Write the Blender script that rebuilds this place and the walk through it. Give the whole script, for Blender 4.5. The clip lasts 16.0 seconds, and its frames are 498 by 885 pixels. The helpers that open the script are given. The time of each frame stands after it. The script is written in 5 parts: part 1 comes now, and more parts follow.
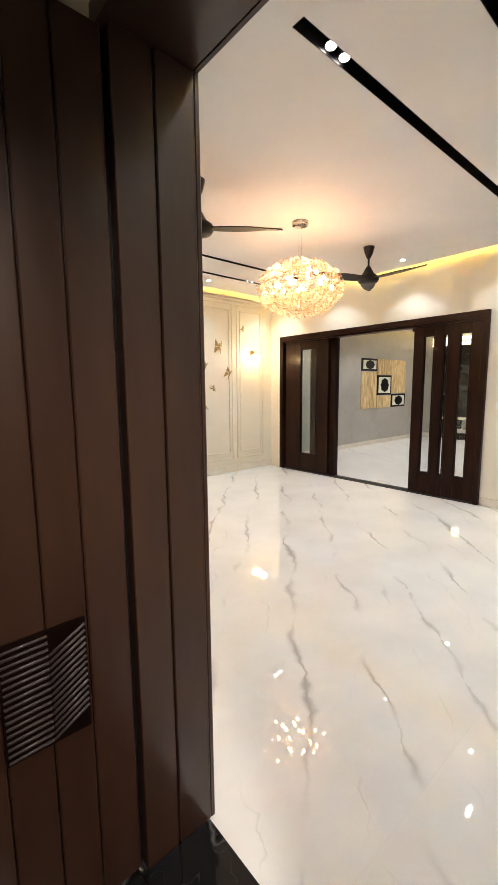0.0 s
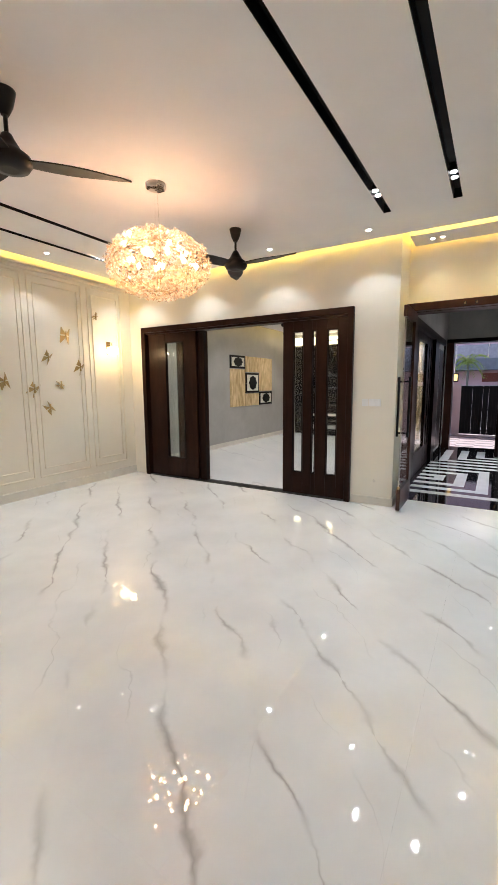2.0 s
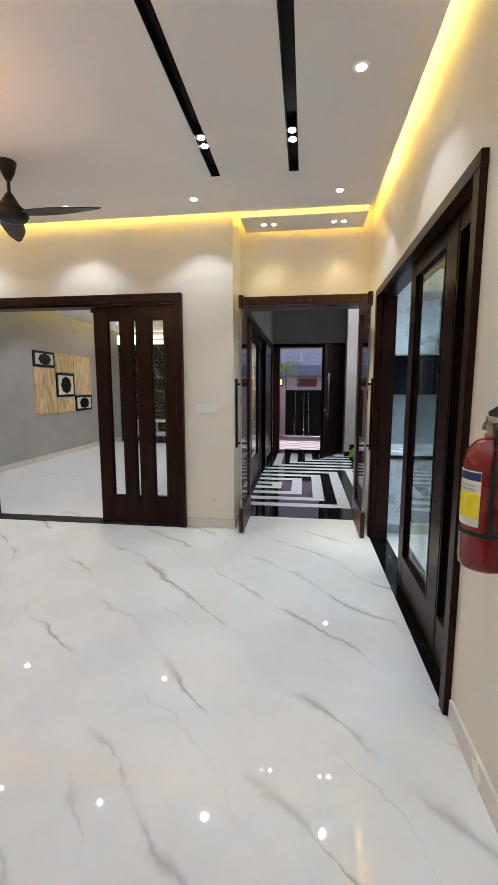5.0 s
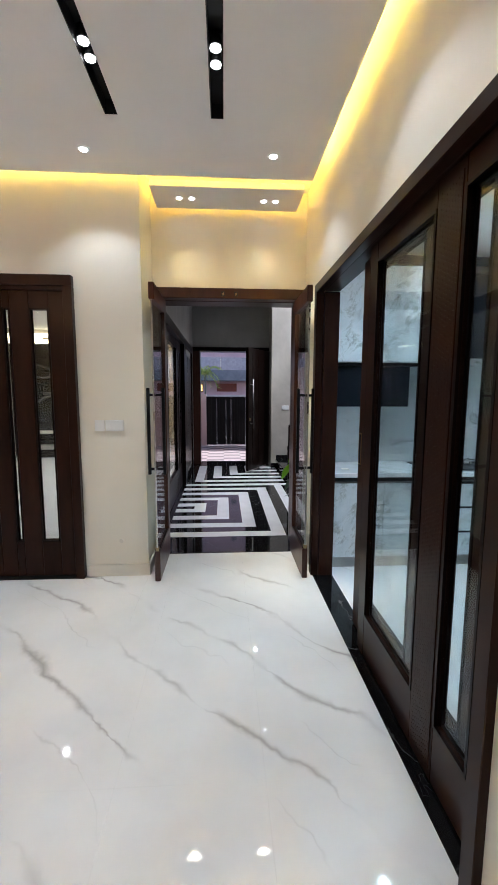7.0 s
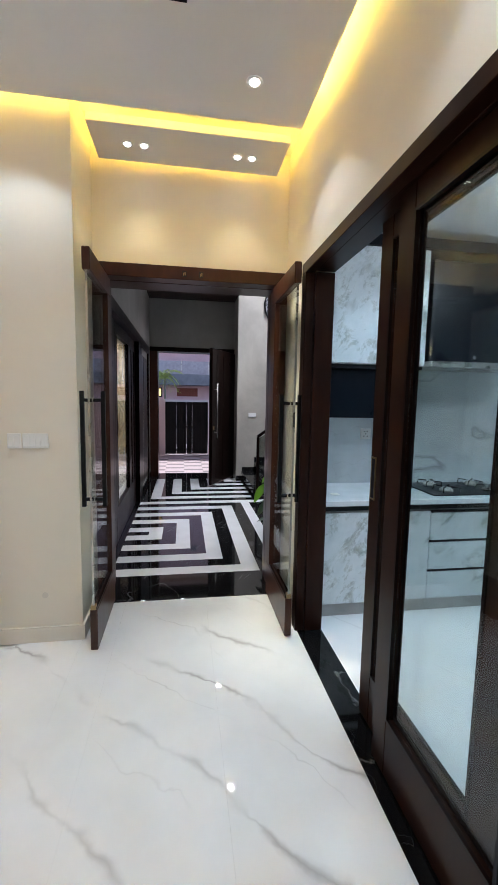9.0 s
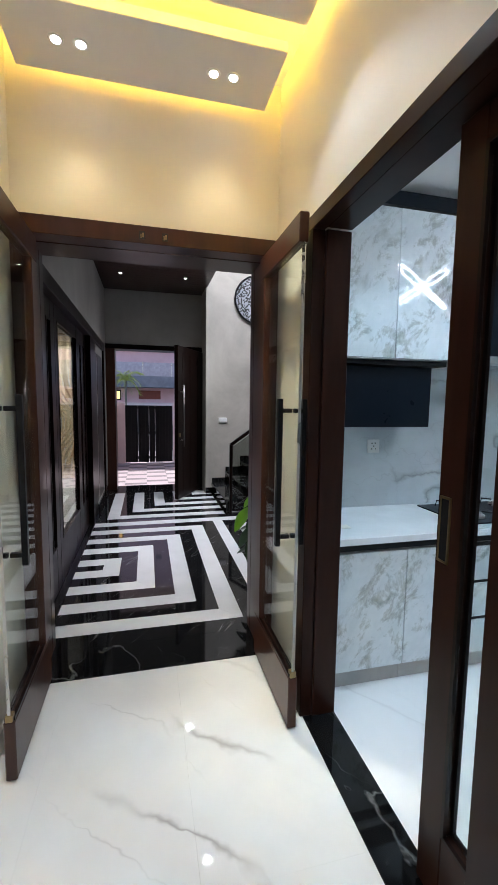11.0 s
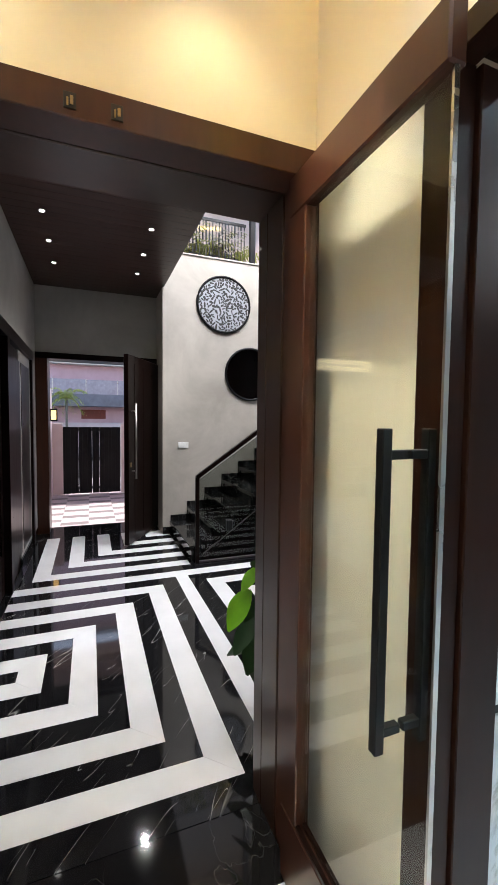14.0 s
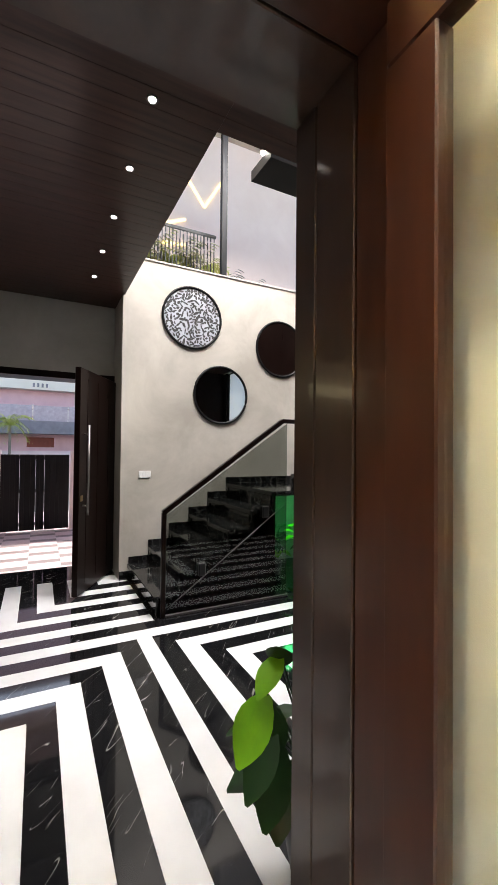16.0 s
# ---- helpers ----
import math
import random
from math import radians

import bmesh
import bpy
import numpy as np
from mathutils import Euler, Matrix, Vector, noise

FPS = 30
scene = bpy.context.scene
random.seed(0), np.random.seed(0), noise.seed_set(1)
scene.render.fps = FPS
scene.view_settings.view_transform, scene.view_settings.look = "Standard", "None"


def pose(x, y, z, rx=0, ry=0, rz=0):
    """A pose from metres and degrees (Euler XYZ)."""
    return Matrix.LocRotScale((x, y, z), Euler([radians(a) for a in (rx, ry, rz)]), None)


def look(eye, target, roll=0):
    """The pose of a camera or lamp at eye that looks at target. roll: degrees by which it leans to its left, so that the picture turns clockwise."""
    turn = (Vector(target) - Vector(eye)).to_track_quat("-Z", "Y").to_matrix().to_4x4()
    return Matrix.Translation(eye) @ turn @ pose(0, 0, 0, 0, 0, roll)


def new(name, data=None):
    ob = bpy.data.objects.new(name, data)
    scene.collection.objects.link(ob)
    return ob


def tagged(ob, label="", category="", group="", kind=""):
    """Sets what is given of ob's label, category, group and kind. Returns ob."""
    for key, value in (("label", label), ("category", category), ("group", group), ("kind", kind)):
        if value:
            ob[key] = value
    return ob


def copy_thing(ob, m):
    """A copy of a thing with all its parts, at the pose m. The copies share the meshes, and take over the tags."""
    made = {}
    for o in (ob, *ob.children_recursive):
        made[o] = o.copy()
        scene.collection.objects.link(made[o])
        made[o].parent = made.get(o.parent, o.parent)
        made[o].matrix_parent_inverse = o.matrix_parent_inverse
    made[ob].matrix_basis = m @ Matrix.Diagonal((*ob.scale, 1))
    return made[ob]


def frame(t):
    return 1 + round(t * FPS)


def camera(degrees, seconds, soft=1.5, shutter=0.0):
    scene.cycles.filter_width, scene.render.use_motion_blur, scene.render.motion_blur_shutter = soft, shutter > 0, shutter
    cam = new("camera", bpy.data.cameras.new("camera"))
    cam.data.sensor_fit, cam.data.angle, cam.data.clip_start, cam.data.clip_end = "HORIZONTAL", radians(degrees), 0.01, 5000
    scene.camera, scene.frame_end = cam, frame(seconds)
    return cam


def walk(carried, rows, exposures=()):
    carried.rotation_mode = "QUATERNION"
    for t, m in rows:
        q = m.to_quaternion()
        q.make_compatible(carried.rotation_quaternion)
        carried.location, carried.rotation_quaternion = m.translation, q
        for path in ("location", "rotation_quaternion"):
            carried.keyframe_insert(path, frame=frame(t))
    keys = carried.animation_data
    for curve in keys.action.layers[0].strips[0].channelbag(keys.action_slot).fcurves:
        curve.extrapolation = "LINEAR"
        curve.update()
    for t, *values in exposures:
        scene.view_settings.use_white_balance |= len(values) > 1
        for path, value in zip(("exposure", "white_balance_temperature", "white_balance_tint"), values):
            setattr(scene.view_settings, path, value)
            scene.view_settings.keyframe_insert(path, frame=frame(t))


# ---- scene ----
cam = camera(62.5, 16.0)
PATH = [
    (0, (0.183, 0.026, 1.523), (1.486, 1.521, 1.258), -0.5),
    (0.5, (0.323, 0.155, 1.519), (1.744, 1.537, 1.251), -0.6),
    (1, (0.435, 0.245, 1.503), (1.942, 1.532, 1.232), -0.5),
    (1.5, (0.589, 0.36, 1.502), (2.205, 1.505, 1.226), -0.5),
    (2, (0.684, 0.426, 1.505), (2.384, 1.442, 1.227), -0.4),
    (2.5, (0.842, 0.509, 1.507), (2.626, 1.371, 1.231), -0.3),
    (3, (0.972, 0.569, 1.505), (2.808, 1.311, 1.229), -0.3),
    (3.5, (1.143, 0.632, 1.509), (3.037, 1.214, 1.238), -0.2),
    (4, (1.269, 0.665, 1.517), (3.193, 1.14, 1.246), -0.1),
    (4.5, (1.447, 0.695, 1.502), (3.398, 1.05, 1.237), -0.1),
    (5, (1.603, 0.714, 1.492), (3.568, 0.979, 1.229), -0.0),
    (5.2, (1.686, 0.717, 1.495), (3.656, 0.941, 1.231), -0.1),
    (7.5, (2.555, 0.806, 1.569), (4.53, 0.62, 1.316), 0.4),
    (8, (2.722, 0.807, 1.579), (4.691, 0.575, 1.319), 0.5),
    (8.2, (2.812, 0.805, 1.558), (4.782, 0.555, 1.314), 0.5),
    (10.3, (3.667, 0.793, 1.563), (5.614, 0.389, 1.345), 1.1),
    (10.5, (3.739, 0.78, 1.564), (5.683, 0.36, 1.353), 0.7),
    (11, (3.916, 0.786, 1.572), (5.847, 0.304, 1.371), 0.8),
    (11.5, (4.123, 0.787, 1.583), (6.039, 0.253, 1.379), 0.9),
    (12, (4.282, 0.784, 1.573), (6.192, 0.221, 1.382), 0.8),
    (12.5, (4.497, 0.773, 1.561), (6.398, 0.173, 1.396), 0.7),
    (13, (4.668, 0.765, 1.577), (6.562, 0.14, 1.427), 0.6),
    (13.5, (4.864, 0.759, 1.603), (6.743, 0.085, 1.47), 0.6),
    (14, (5.036, 0.756, 1.598), (6.899, 0.037, 1.492), 0.6),
    (14.5, (5.246, 0.761, 1.579), (7.084, -0.027, 1.52), 0.7),
    (15, (5.399, 0.754, 1.587), (7.215, -0.084, 1.547), 0.8),
    (15.5, (5.569, 0.729, 1.583), (7.365, -0.152, 1.578), 0.7),
    (16, (5.721, 0.704, 1.551), (7.499, -0.21, 1.589), 0.6),
]
EXPOSURES = [(0, 1.43, 6500, 10), (2, 1.12, 6100, 10), (3.2, 0.98, 6000, 10), (5, 0.96, 5850, 10), (8, 0.92, 5850, 10), (12.5, 1.14, 6100, 10), (14, 1.36, 6350, 10), (15, 1.52, 6500, 10), (16, 1.58, 6800, 10)]
walk(cam, [(t, look(eye, target, roll)) for t, eye, target, roll in PATH], EXPOSURES)

# ---- world, sun, exposure ----
world = bpy.data.worlds.new("world")
scene.world = world
world.use_nodes = True
wn = world.node_tree.nodes
sky = wn.new("ShaderNodeTexSky")
sky.sky_type, sky.sun_disc = "NISHITA", False
sky.sun_elevation, sky.sun_rotation = radians(52), radians(99.5)
wn["Background"].inputs["Strength"].default_value = 0.15
world.node_tree.links.new(sky.outputs["Color"], wn["Background"].inputs["Color"])
sun_data = bpy.data.lights.new("sun", "SUN")
sun_data.energy, sun_data.angle, sun_data.color = 3.0, radians(0.6), (1.0, 0.93, 0.88)
sun = new("sun", sun_data)
sun.rotation_euler = (radians(38), 0, radians(80.5))

SPOT_W, WARM = 11.0, (0.88, 0.955, 1.0)
LED = (1.0, 0.66, 0.11)


def lamp(name, kind, loc, watts, colour, size=0.03, cone=100, blend=0.6, target=None):
    data = bpy.data.lights.new(name, kind)
    data.energy, data.color = watts, colour
    if kind == "AREA":
        data.size = size
    else:
        data.shadow_soft_size = size
    if kind == "SPOT":
        data.spot_size, data.spot_blend = radians(cone), blend
    ob = new(name, data)
    ob.matrix_world = look(loc, target or (loc[0], loc[1] + 1e-4, loc[2] - 1))
    return ob


# ---- materials ----
def material(name, colour, rough=0.5, metal=0.0, coat=0.0, ior=1.45):
    m = bpy.data.materials.new(name)
    m.use_nodes = True
    p = m.node_tree.nodes["Principled BSDF"]
    p.inputs["Base Color"].default_value = (*colour, 1)
    p.inputs["Roughness"].default_value = rough
    p.inputs["Metallic"].default_value = metal
    p.inputs["Coat Weight"].default_value = coat
    p.inputs["Coat Roughness"].default_value = 0.08
    p.inputs["IOR"].default_value = ior
    return m, m.node_tree.nodes, m.node_tree.links, p


def node(nodes, kind, **values):
    n = nodes.new(kind)
    for key, value in values.items():
        n.inputs[key.replace("_", " ")].default_value = value
    return n


def place(nodes, links, scale=(1, 1, 1), turn=(0, 0, 0), world_space=True):
    """Coordinates in metres, stretched and turned."""
    mp = nodes.new("ShaderNodeMapping")
    mp.vector_type = "TEXTURE"
    mp.inputs["Scale"].default_value, mp.inputs["Rotation"].default_value = [1 / k for k in scale], turn
    src = nodes.new("ShaderNodeNewGeometry").outputs["Position"] if world_space else nodes.new("ShaderNodeTexCoord").outputs["Object"]
    links.new(src, mp.inputs["Vector"])
    return mp.outputs["Vector"]


def ramp(nodes, links, fac, stops):
    r = nodes.new("ShaderNodeValToRGB")
    while len(r.color_ramp.elements) < len(stops):
        r.color_ramp.elements.new(0.5)
    for e, (at, c) in zip(r.color_ramp.elements, stops):
        e.position, e.color = at, (*c, 1) if len(c) == 3 else c
    links.new(fac, r.inputs["Fac"])
    return r.outputs["Color"]


def bump(nodes, links, p, height, strength, distance=0.002):
    b = nodes.new("ShaderNodeBump")
    b.inputs["Strength"].default_value, b.inputs["Distance"].default_value = strength, distance
    links.new(height, b.inputs["Height"])
    links.new(b.outputs["Normal"], p.inputs["Normal"])


def mixed(nodes, links, fac, a, b, mode="MIX"):
    m = nodes.new("ShaderNodeMix")
    m.data_type, m.blend_type = "RGBA", mode
    for sock, value in ((m.inputs[0], fac), (m.inputs[6], a), (m.inputs[7], b)):
        if isinstance(value, (int, float)):
            sock.default_value = value
        elif isinstance(value, tuple):
            sock.default_value = (*value, 1)
        else:
            links.new(value, sock)
    return m.outputs[2]


def wood(name, dark, light, rough=0.28, scale=(5, 5, 0.9), coat=0.06, sheen=0.3):
    m, n, l, p = material(name, dark, rough, coat=coat)
    p.inputs["Specular IOR Level"].default_value = sheen
    v = place(n, l, scale)
    a = node(n, "ShaderNodeTexNoise", Scale=3.0, Detail=4.0, Distortion=0.2)
    b = node(n, "ShaderNodeTexNoise", Scale=8.0, Detail=1.0)
    l.new(v, a.inputs["Vector"])
    l.new(v, b.inputs["Vector"])
    c = ramp(n, l, a.outputs["Fac"], [(0.25, dark), (0.75, light)])
    d = ramp(n, l, b.outputs["Fac"], [(0.3, (0.93, 0.93, 0.93)), (0.7, (1.04, 1.04, 1.04))])
    info = n.new("ShaderNodeObjectInfo")
    tone = ramp(n, l, info.outputs["Random"], [(0.0, (0.9, 0.9, 0.9)), (1.0, (1.08, 1.06, 1.04))])
    l.new(mixed(n, l, 1.0, mixed(n, l, 1.0, c, d, "MULTIPLY"), tone, "MULTIPLY"), p.inputs["Base Color"])
    rr = ramp(n, l, a.outputs["Fac"], [(0.25, (rough - 0.01,) * 3), (0.75, (rough + 0.04,) * 3)])
    l.new(rr, p.inputs["Roughness"])
    return m


def marble(name, base, cloud, vein, rough, turn, stretch, width, scale=1.0, ghost=0.5, coat=0.0):
    """Polished stone: clouding, long drifting veins with finer offshoots."""
    m, n, l, p = material(name, base, rough, coat=coat)
    v = place(n, l, stretch, (0, 0, turn))
    warp = node(n, "ShaderNodeTexNoise", Scale=1.3 * scale, Detail=5.0, Roughness=0.6)
    l.new(v, warp.inputs["Vector"])
    add = n.new("ShaderNodeVectorMath")
    add.operation = "MULTIPLY_ADD"
    add.inputs[1].default_value = (0.5 / scale, 0.5 / scale, 0.5 / scale)
    l.new(warp.outputs["Color"], add.inputs[0])
    l.new(v, add.inputs[2])
    lines = []
    for k, (sc, w) in enumerate(((0.62 * scale, width), (1.5 * scale, width * 0.6))):
        t = node(n, "ShaderNodeTexNoise", Scale=sc, Detail=2.0 + k, Roughness=0.4)
        l.new(add.outputs[0], t.inputs["Vector"])
        s = n.new("ShaderNodeMath")
        s.operation = "SUBTRACT"
        s.inputs[1].default_value = 0.5
        l.new(t.outputs["Fac"], s.inputs[0])
        q = n.new("ShaderNodeMath")
        q.operation = "ABSOLUTE"
        l.new(s.outputs[0], q.inputs[0])
        lines.append(ramp(n, l, q.outputs[0], [(0.0, (1, 1, 1)), (w * 0.35, (0.45, 0.45, 0.45)), (w, (0, 0, 0))]))
    patch = node(n, "ShaderNodeTexNoise", Scale=0.9 * scale, Detail=2.0)
    l.new(v, patch.inputs["Vector"])
    keep = ramp(n, l, patch.outputs["Fac"], [(0.36, (0.08, 0.08, 0.08)), (0.52, (1, 1, 1))])
    big = mixed(n, l, 1.0, lines[0], keep, "MULTIPLY")
    small = mixed(n, l, 1.0, lines[1], (ghost, ghost, ghost), "MULTIPLY")
    fac = mixed(n, l, 1.0, big, small, "LIGHTEN")
    fog = node(n, "ShaderNodeTexNoise", Scale=2.2 * scale, Detail=4.0)
    l.new(v, fog.inputs["Vector"])
    ground_c = ramp(n, l, fog.outputs["Fac"], [(0.3, cloud), (0.65, base)])
    l.new(mixed(n, l, fac, ground_c, vein), p.inputs["Base Color"])
    return m


def veined_tile():
    """Large polished tiles that all carry the same diagonal vein, drifting and broken."""
    m, n, l, p = material("white_veined_marble", (0.8, 0.8, 0.79), 0.03, ior=1.62)
    pos = place(n, l)

    def maths(op, a, b=None, c=None):
        q = n.new("ShaderNodeMath")
        q.operation = op
        for sock, value in zip(q.inputs, (a, b, c)):
            if value is None:
                continue
            if isinstance(value, (int, float)):
                sock.default_value = value
            else:
                l.new(value, sock)
        return q.outputs[0]

    def field(scale, detail, rough=0.55):
        t = node(n, "ShaderNodeTexNoise", Scale=scale, Detail=detail, Roughness=rough)
        l.new(pos, t.inputs["Vector"])
        return t.outputs["Fac"]

    sep = n.new("ShaderNodeSeparateXYZ")
    l.new(pos, sep.inputs[0])
    across = maths("MULTIPLY", maths("SUBTRACT", sep.outputs[1], sep.outputs[0]), 0.70711 / 0.433)

    def veins(phase, warp_scale, amount, width, gap):
        w = maths("MULTIPLY", maths("SUBTRACT", field(warp_scale, 5.0, 0.52), 0.5), amount)
        f = maths("FRACT", maths("ADD", maths("ADD", across, phase), w))
        d = maths("ABSOLUTE", maths("SUBTRACT", f, 0.5))
        thick = maths("MULTIPLY_ADD", field(4.1, 4.0), width * 3.2, -width * 1.0)
        edge = maths("DIVIDE", d, maths("MAXIMUM", thick, 0.004))
        line = ramp(n, l, edge, [(0.0, (1, 1, 1)), (0.3, (0.62, 0.62, 0.62)), (0.55, (0.24, 0.24, 0.24)), (1.0, (0, 0, 0))])
        keep = ramp(n, l, field(1.25 + gap, 2.0), [(0.44 + gap * 0.1, (0.03, 0.03, 0.03)), (0.6 + gap * 0.1, (1, 1, 1))])
        return mixed(n, l, 1.0, line, keep, "MULTIPLY")

    main = veins(1.008, 1.35, 0.95, 0.115, 0.0)
    faint = mixed(n, l, 1.0, veins(0.62, 1.1, 1.6, 0.03, 0.5), (0.4, 0.4, 0.4), "MULTIPLY")
    fac = mixed(n, l, 1.0, main, faint, "LIGHTEN")
    fog = ramp(n, l, field(1.9, 4.0), [(0.3, (0.7, 0.7, 0.7)), (0.65, (0.79, 0.79, 0.785))])
    l.new(mixed(n, l, fac, fog, (0.42, 0.41, 0.405)), p.inputs["Base Color"])
    return m


def laminate():
    """Pale blue-white stone print with broken grey-brown patches."""
    m, n, l, p = material("marbled_laminate", (0.72, 0.75, 0.77), 0.012)
    v = place(n, l, (1.0, 1.0, 0.7), (radians(35), 0, 0))
    a = node(n, "ShaderNodeTexNoise", Scale=8.0, Detail=9.0, Roughness=0.72, Distortion=0.35)
    b = node(n, "ShaderNodeTexNoise", Scale=4.5, Detail=4.0, Distortion=0.5)
    c = node(n, "ShaderNodeTexNoise", Scale=16.0, Detail=6.0, Roughness=0.6)
    for t in (a, b, c):
        l.new(v, t.inputs["Vector"])
    spots = ramp(n, l, a.outputs["Fac"], [(0.5, (0, 0, 0)), (0.57, (0.6, 0.6, 0.6)), (0.66, (1, 1, 1))])
    keep = ramp(n, l, b.outputs["Fac"], [(0.36, (0.08, 0.08, 0.08)), (0.5, (0.95, 0.95, 0.95))])
    tone = ramp(n, l, c.outputs["Fac"], [(0.35, (0.2, 0.23, 0.23)), (0.65, (0.4, 0.41, 0.37))])
    pale = ramp(n, l, c.outputs["Fac"], [(0.3, (0.64, 0.68, 0.7)), (0.7, (0.74, 0.77, 0.79))])
    l.new(mixed(n, l, mixed(n, l, 1.0, spots, keep, "MULTIPLY"), pale, tone), p.inputs["Base Color"])
    return m


def streaked_marble():
    """Polished black stone with short thin pale streaks running one way."""
    m, n, l, p = material("black_marble", (0.012, 0.012, 0.013), 0.05)
    v = place(n, l, (0.5, 3.4, 1.0), (0, 0, radians(-40)))
    masks = []
    for scale, width, lo, hi in ((1.6, 0.005, 0.5, 0.6), (2.9, 0.004, 0.53, 0.64)):
        t = node(n, "ShaderNodeTexNoise", Scale=scale, Detail=2.0, Roughness=0.45)
        l.new(v, t.inputs["Vector"])
        sub, size = n.new("ShaderNodeMath"), n.new("ShaderNodeMath")
        sub.operation, size.operation = "SUBTRACT", "ABSOLUTE"
        sub.inputs[1].default_value = 0.5
        l.new(t.outputs["Fac"], sub.inputs[0])
        l.new(sub.outputs[0], size.inputs[0])
        line = ramp(n, l, size.outputs[0], [(0.0, (1, 1, 1)), (width * 0.4, (0.4, 0.4, 0.4)), (width, (0, 0, 0))])
        patch = node(n, "ShaderNodeTexNoise", Scale=scale * 2.4, Detail=2.0)
        l.new(v, patch.inputs["Vector"])
        keep = ramp(n, l, patch.outputs["Fac"], [(lo, (0.0, 0.0, 0.0)), (hi, (1, 1, 1))])
        masks.append(mixed(n, l, 1.0, line, keep, "MULTIPLY"))
    fog = node(n, "ShaderNodeTexNoise", Scale=5.0, Detail=4.0)
    l.new(v, fog.inputs["Vector"])
    dark = ramp(n, l, fog.outputs["Fac"], [(0.35, (0.006, 0.006, 0.007)), (0.7, (0.014, 0.014, 0.015))])
    l.new(mixed(n, l, mixed(n, l, 1.0, masks[0], masks[1], "LIGHTEN"), dark, (0.3, 0.29, 0.27)), p.inputs["Base Color"])
    return m


def plaster(name, a, b, rough=0.6, scale=1.6, grain=0.15):
    m, n, l, p = material(name, a, rough)
    v = place(n, l)
    t = node(n, "ShaderNodeTexNoise", Scale=scale, Detail=6.0, Roughness=0.6, Distortion=0.4)
    g = node(n, "ShaderNodeTexNoise", Scale=90.0, Detail=3.0)
    l.new(v, t.inputs["Vector"])
    l.new(v, g.inputs["Vector"])
    l.new(ramp(n, l, t.outputs["Fac"], [(0.32, a), (0.7, b)]), p.inputs["Base Color"])
    bump(n, l, p, g.outputs["Fac"], grain, 0.001)
    return m


def plain(name, colour, rough=0.4, metal=0.0, vary=0.12, coat=0.0, sheen=0.5):
    """A painted, moulded or metal surface with faint unevenness."""
    m, n, l, p = material(name, colour, rough, metal, coat)
    p.inputs["Specular IOR Level"].default_value = sheen
    v = place(n, l)
    t = node(n, "ShaderNodeTexNoise", Scale=6.0, Detail=5.0)
    l.new(v, t.inputs["Vector"])
    lo = tuple(c * (1 - vary) for c in colour)
    hi = tuple(min(1, c * (1 + vary)) for c in colour)
    l.new(ramp(n, l, t.outputs["Fac"], [(0.3, lo), (0.7, hi)]), p.inputs["Base Color"])
    l.new(ramp(n, l, t.outputs["Fac"], [(0.3, (max(0.02, rough - 0.05),) * 3), (0.7, (rough + 0.08,) * 3)]), p.inputs["Roughness"])
    return m


def glow(name, colour, strength):
    m = bpy.data.materials.new(name)
    m.use_nodes = True
    n, l = m.node_tree.nodes, m.node_tree.links
    e = n.new("ShaderNodeEmission")
    e.inputs["Color"].default_value, e.inputs["Strength"].default_value = (*colour, 1), strength
    l.new(e.outputs[0], n["Material Output"].inputs["Surface"])
    return m


def clear(name, tint=(0.96, 0.98, 0.97), gloss=0.01):
    """Thin pane: clear, with a mirror sheen that grows at a slant."""
    m = bpy.data.materials.new(name)
    m.use_nodes = True
    n, l = m.node_tree.nodes, m.node_tree.links
    a, b, mix, f = n.new("ShaderNodeBsdfTransparent"), n.new("ShaderNodeBsdfGlossy"), n.new("ShaderNodeMixShader"), n.new("ShaderNodeLayerWeight")
    a.inputs["Color"].default_value = (*tint, 1)
    b.inputs["Roughness"].default_value = gloss
    up, fit = n.new("ShaderNodeMath"), n.new("ShaderNodeMath")
    up.operation, fit.operation = "POWER", "MULTIPLY_ADD"
    up.inputs[1].default_value = 5.0
    fit.inputs[1].default_value, fit.inputs[2].default_value = 0.62, 0.035
    f.inputs["Blend"].default_value = 0.5
    l.new(f.outputs["Facing"], up.inputs[0])
    l.new(up.outputs[0], fit.inputs[0])
    l.new(fit.outputs[0], mix.inputs[0])
    l.new(a.outputs[0], mix.inputs[1])
    l.new(b.outputs[0], mix.inputs[2])
    l.new(mix.outputs[0], n["Material Output"].inputs["Surface"])
    return m


WOOD = wood("dark_walnut", (0.014, 0.005, 0.003), (0.025, 0.0088, 0.005), rough=0.3, coat=0.02, sheen=0.14)
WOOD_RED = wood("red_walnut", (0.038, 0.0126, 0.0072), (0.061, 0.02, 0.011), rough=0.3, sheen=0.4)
WOOD_DOOR = wood("smoked_walnut", (0.03, 0.0135, 0.0085), (0.044, 0.02, 0.0125), rough=0.3, coat=0.2, sheen=0.5)
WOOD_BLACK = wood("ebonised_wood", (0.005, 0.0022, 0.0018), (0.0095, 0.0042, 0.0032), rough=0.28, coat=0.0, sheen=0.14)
WOOD_CEIL = wood("dark_ceiling_wood", (0.03, 0.014, 0.011), (0.064, 0.03, 0.023), rough=0.34, scale=(9, 0.7, 9))
FLOOR_M = veined_tile()
KFLOOR_M = marble("white_kitchen_marble", (0.82, 0.82, 0.82), (0.77, 0.78, 0.79), (0.64, 0.64, 0.65), 0.05, radians(40), (0.5, 1.4, 1), 0.008, 1.0, 0.12)
BLACK_M = streaked_marble()
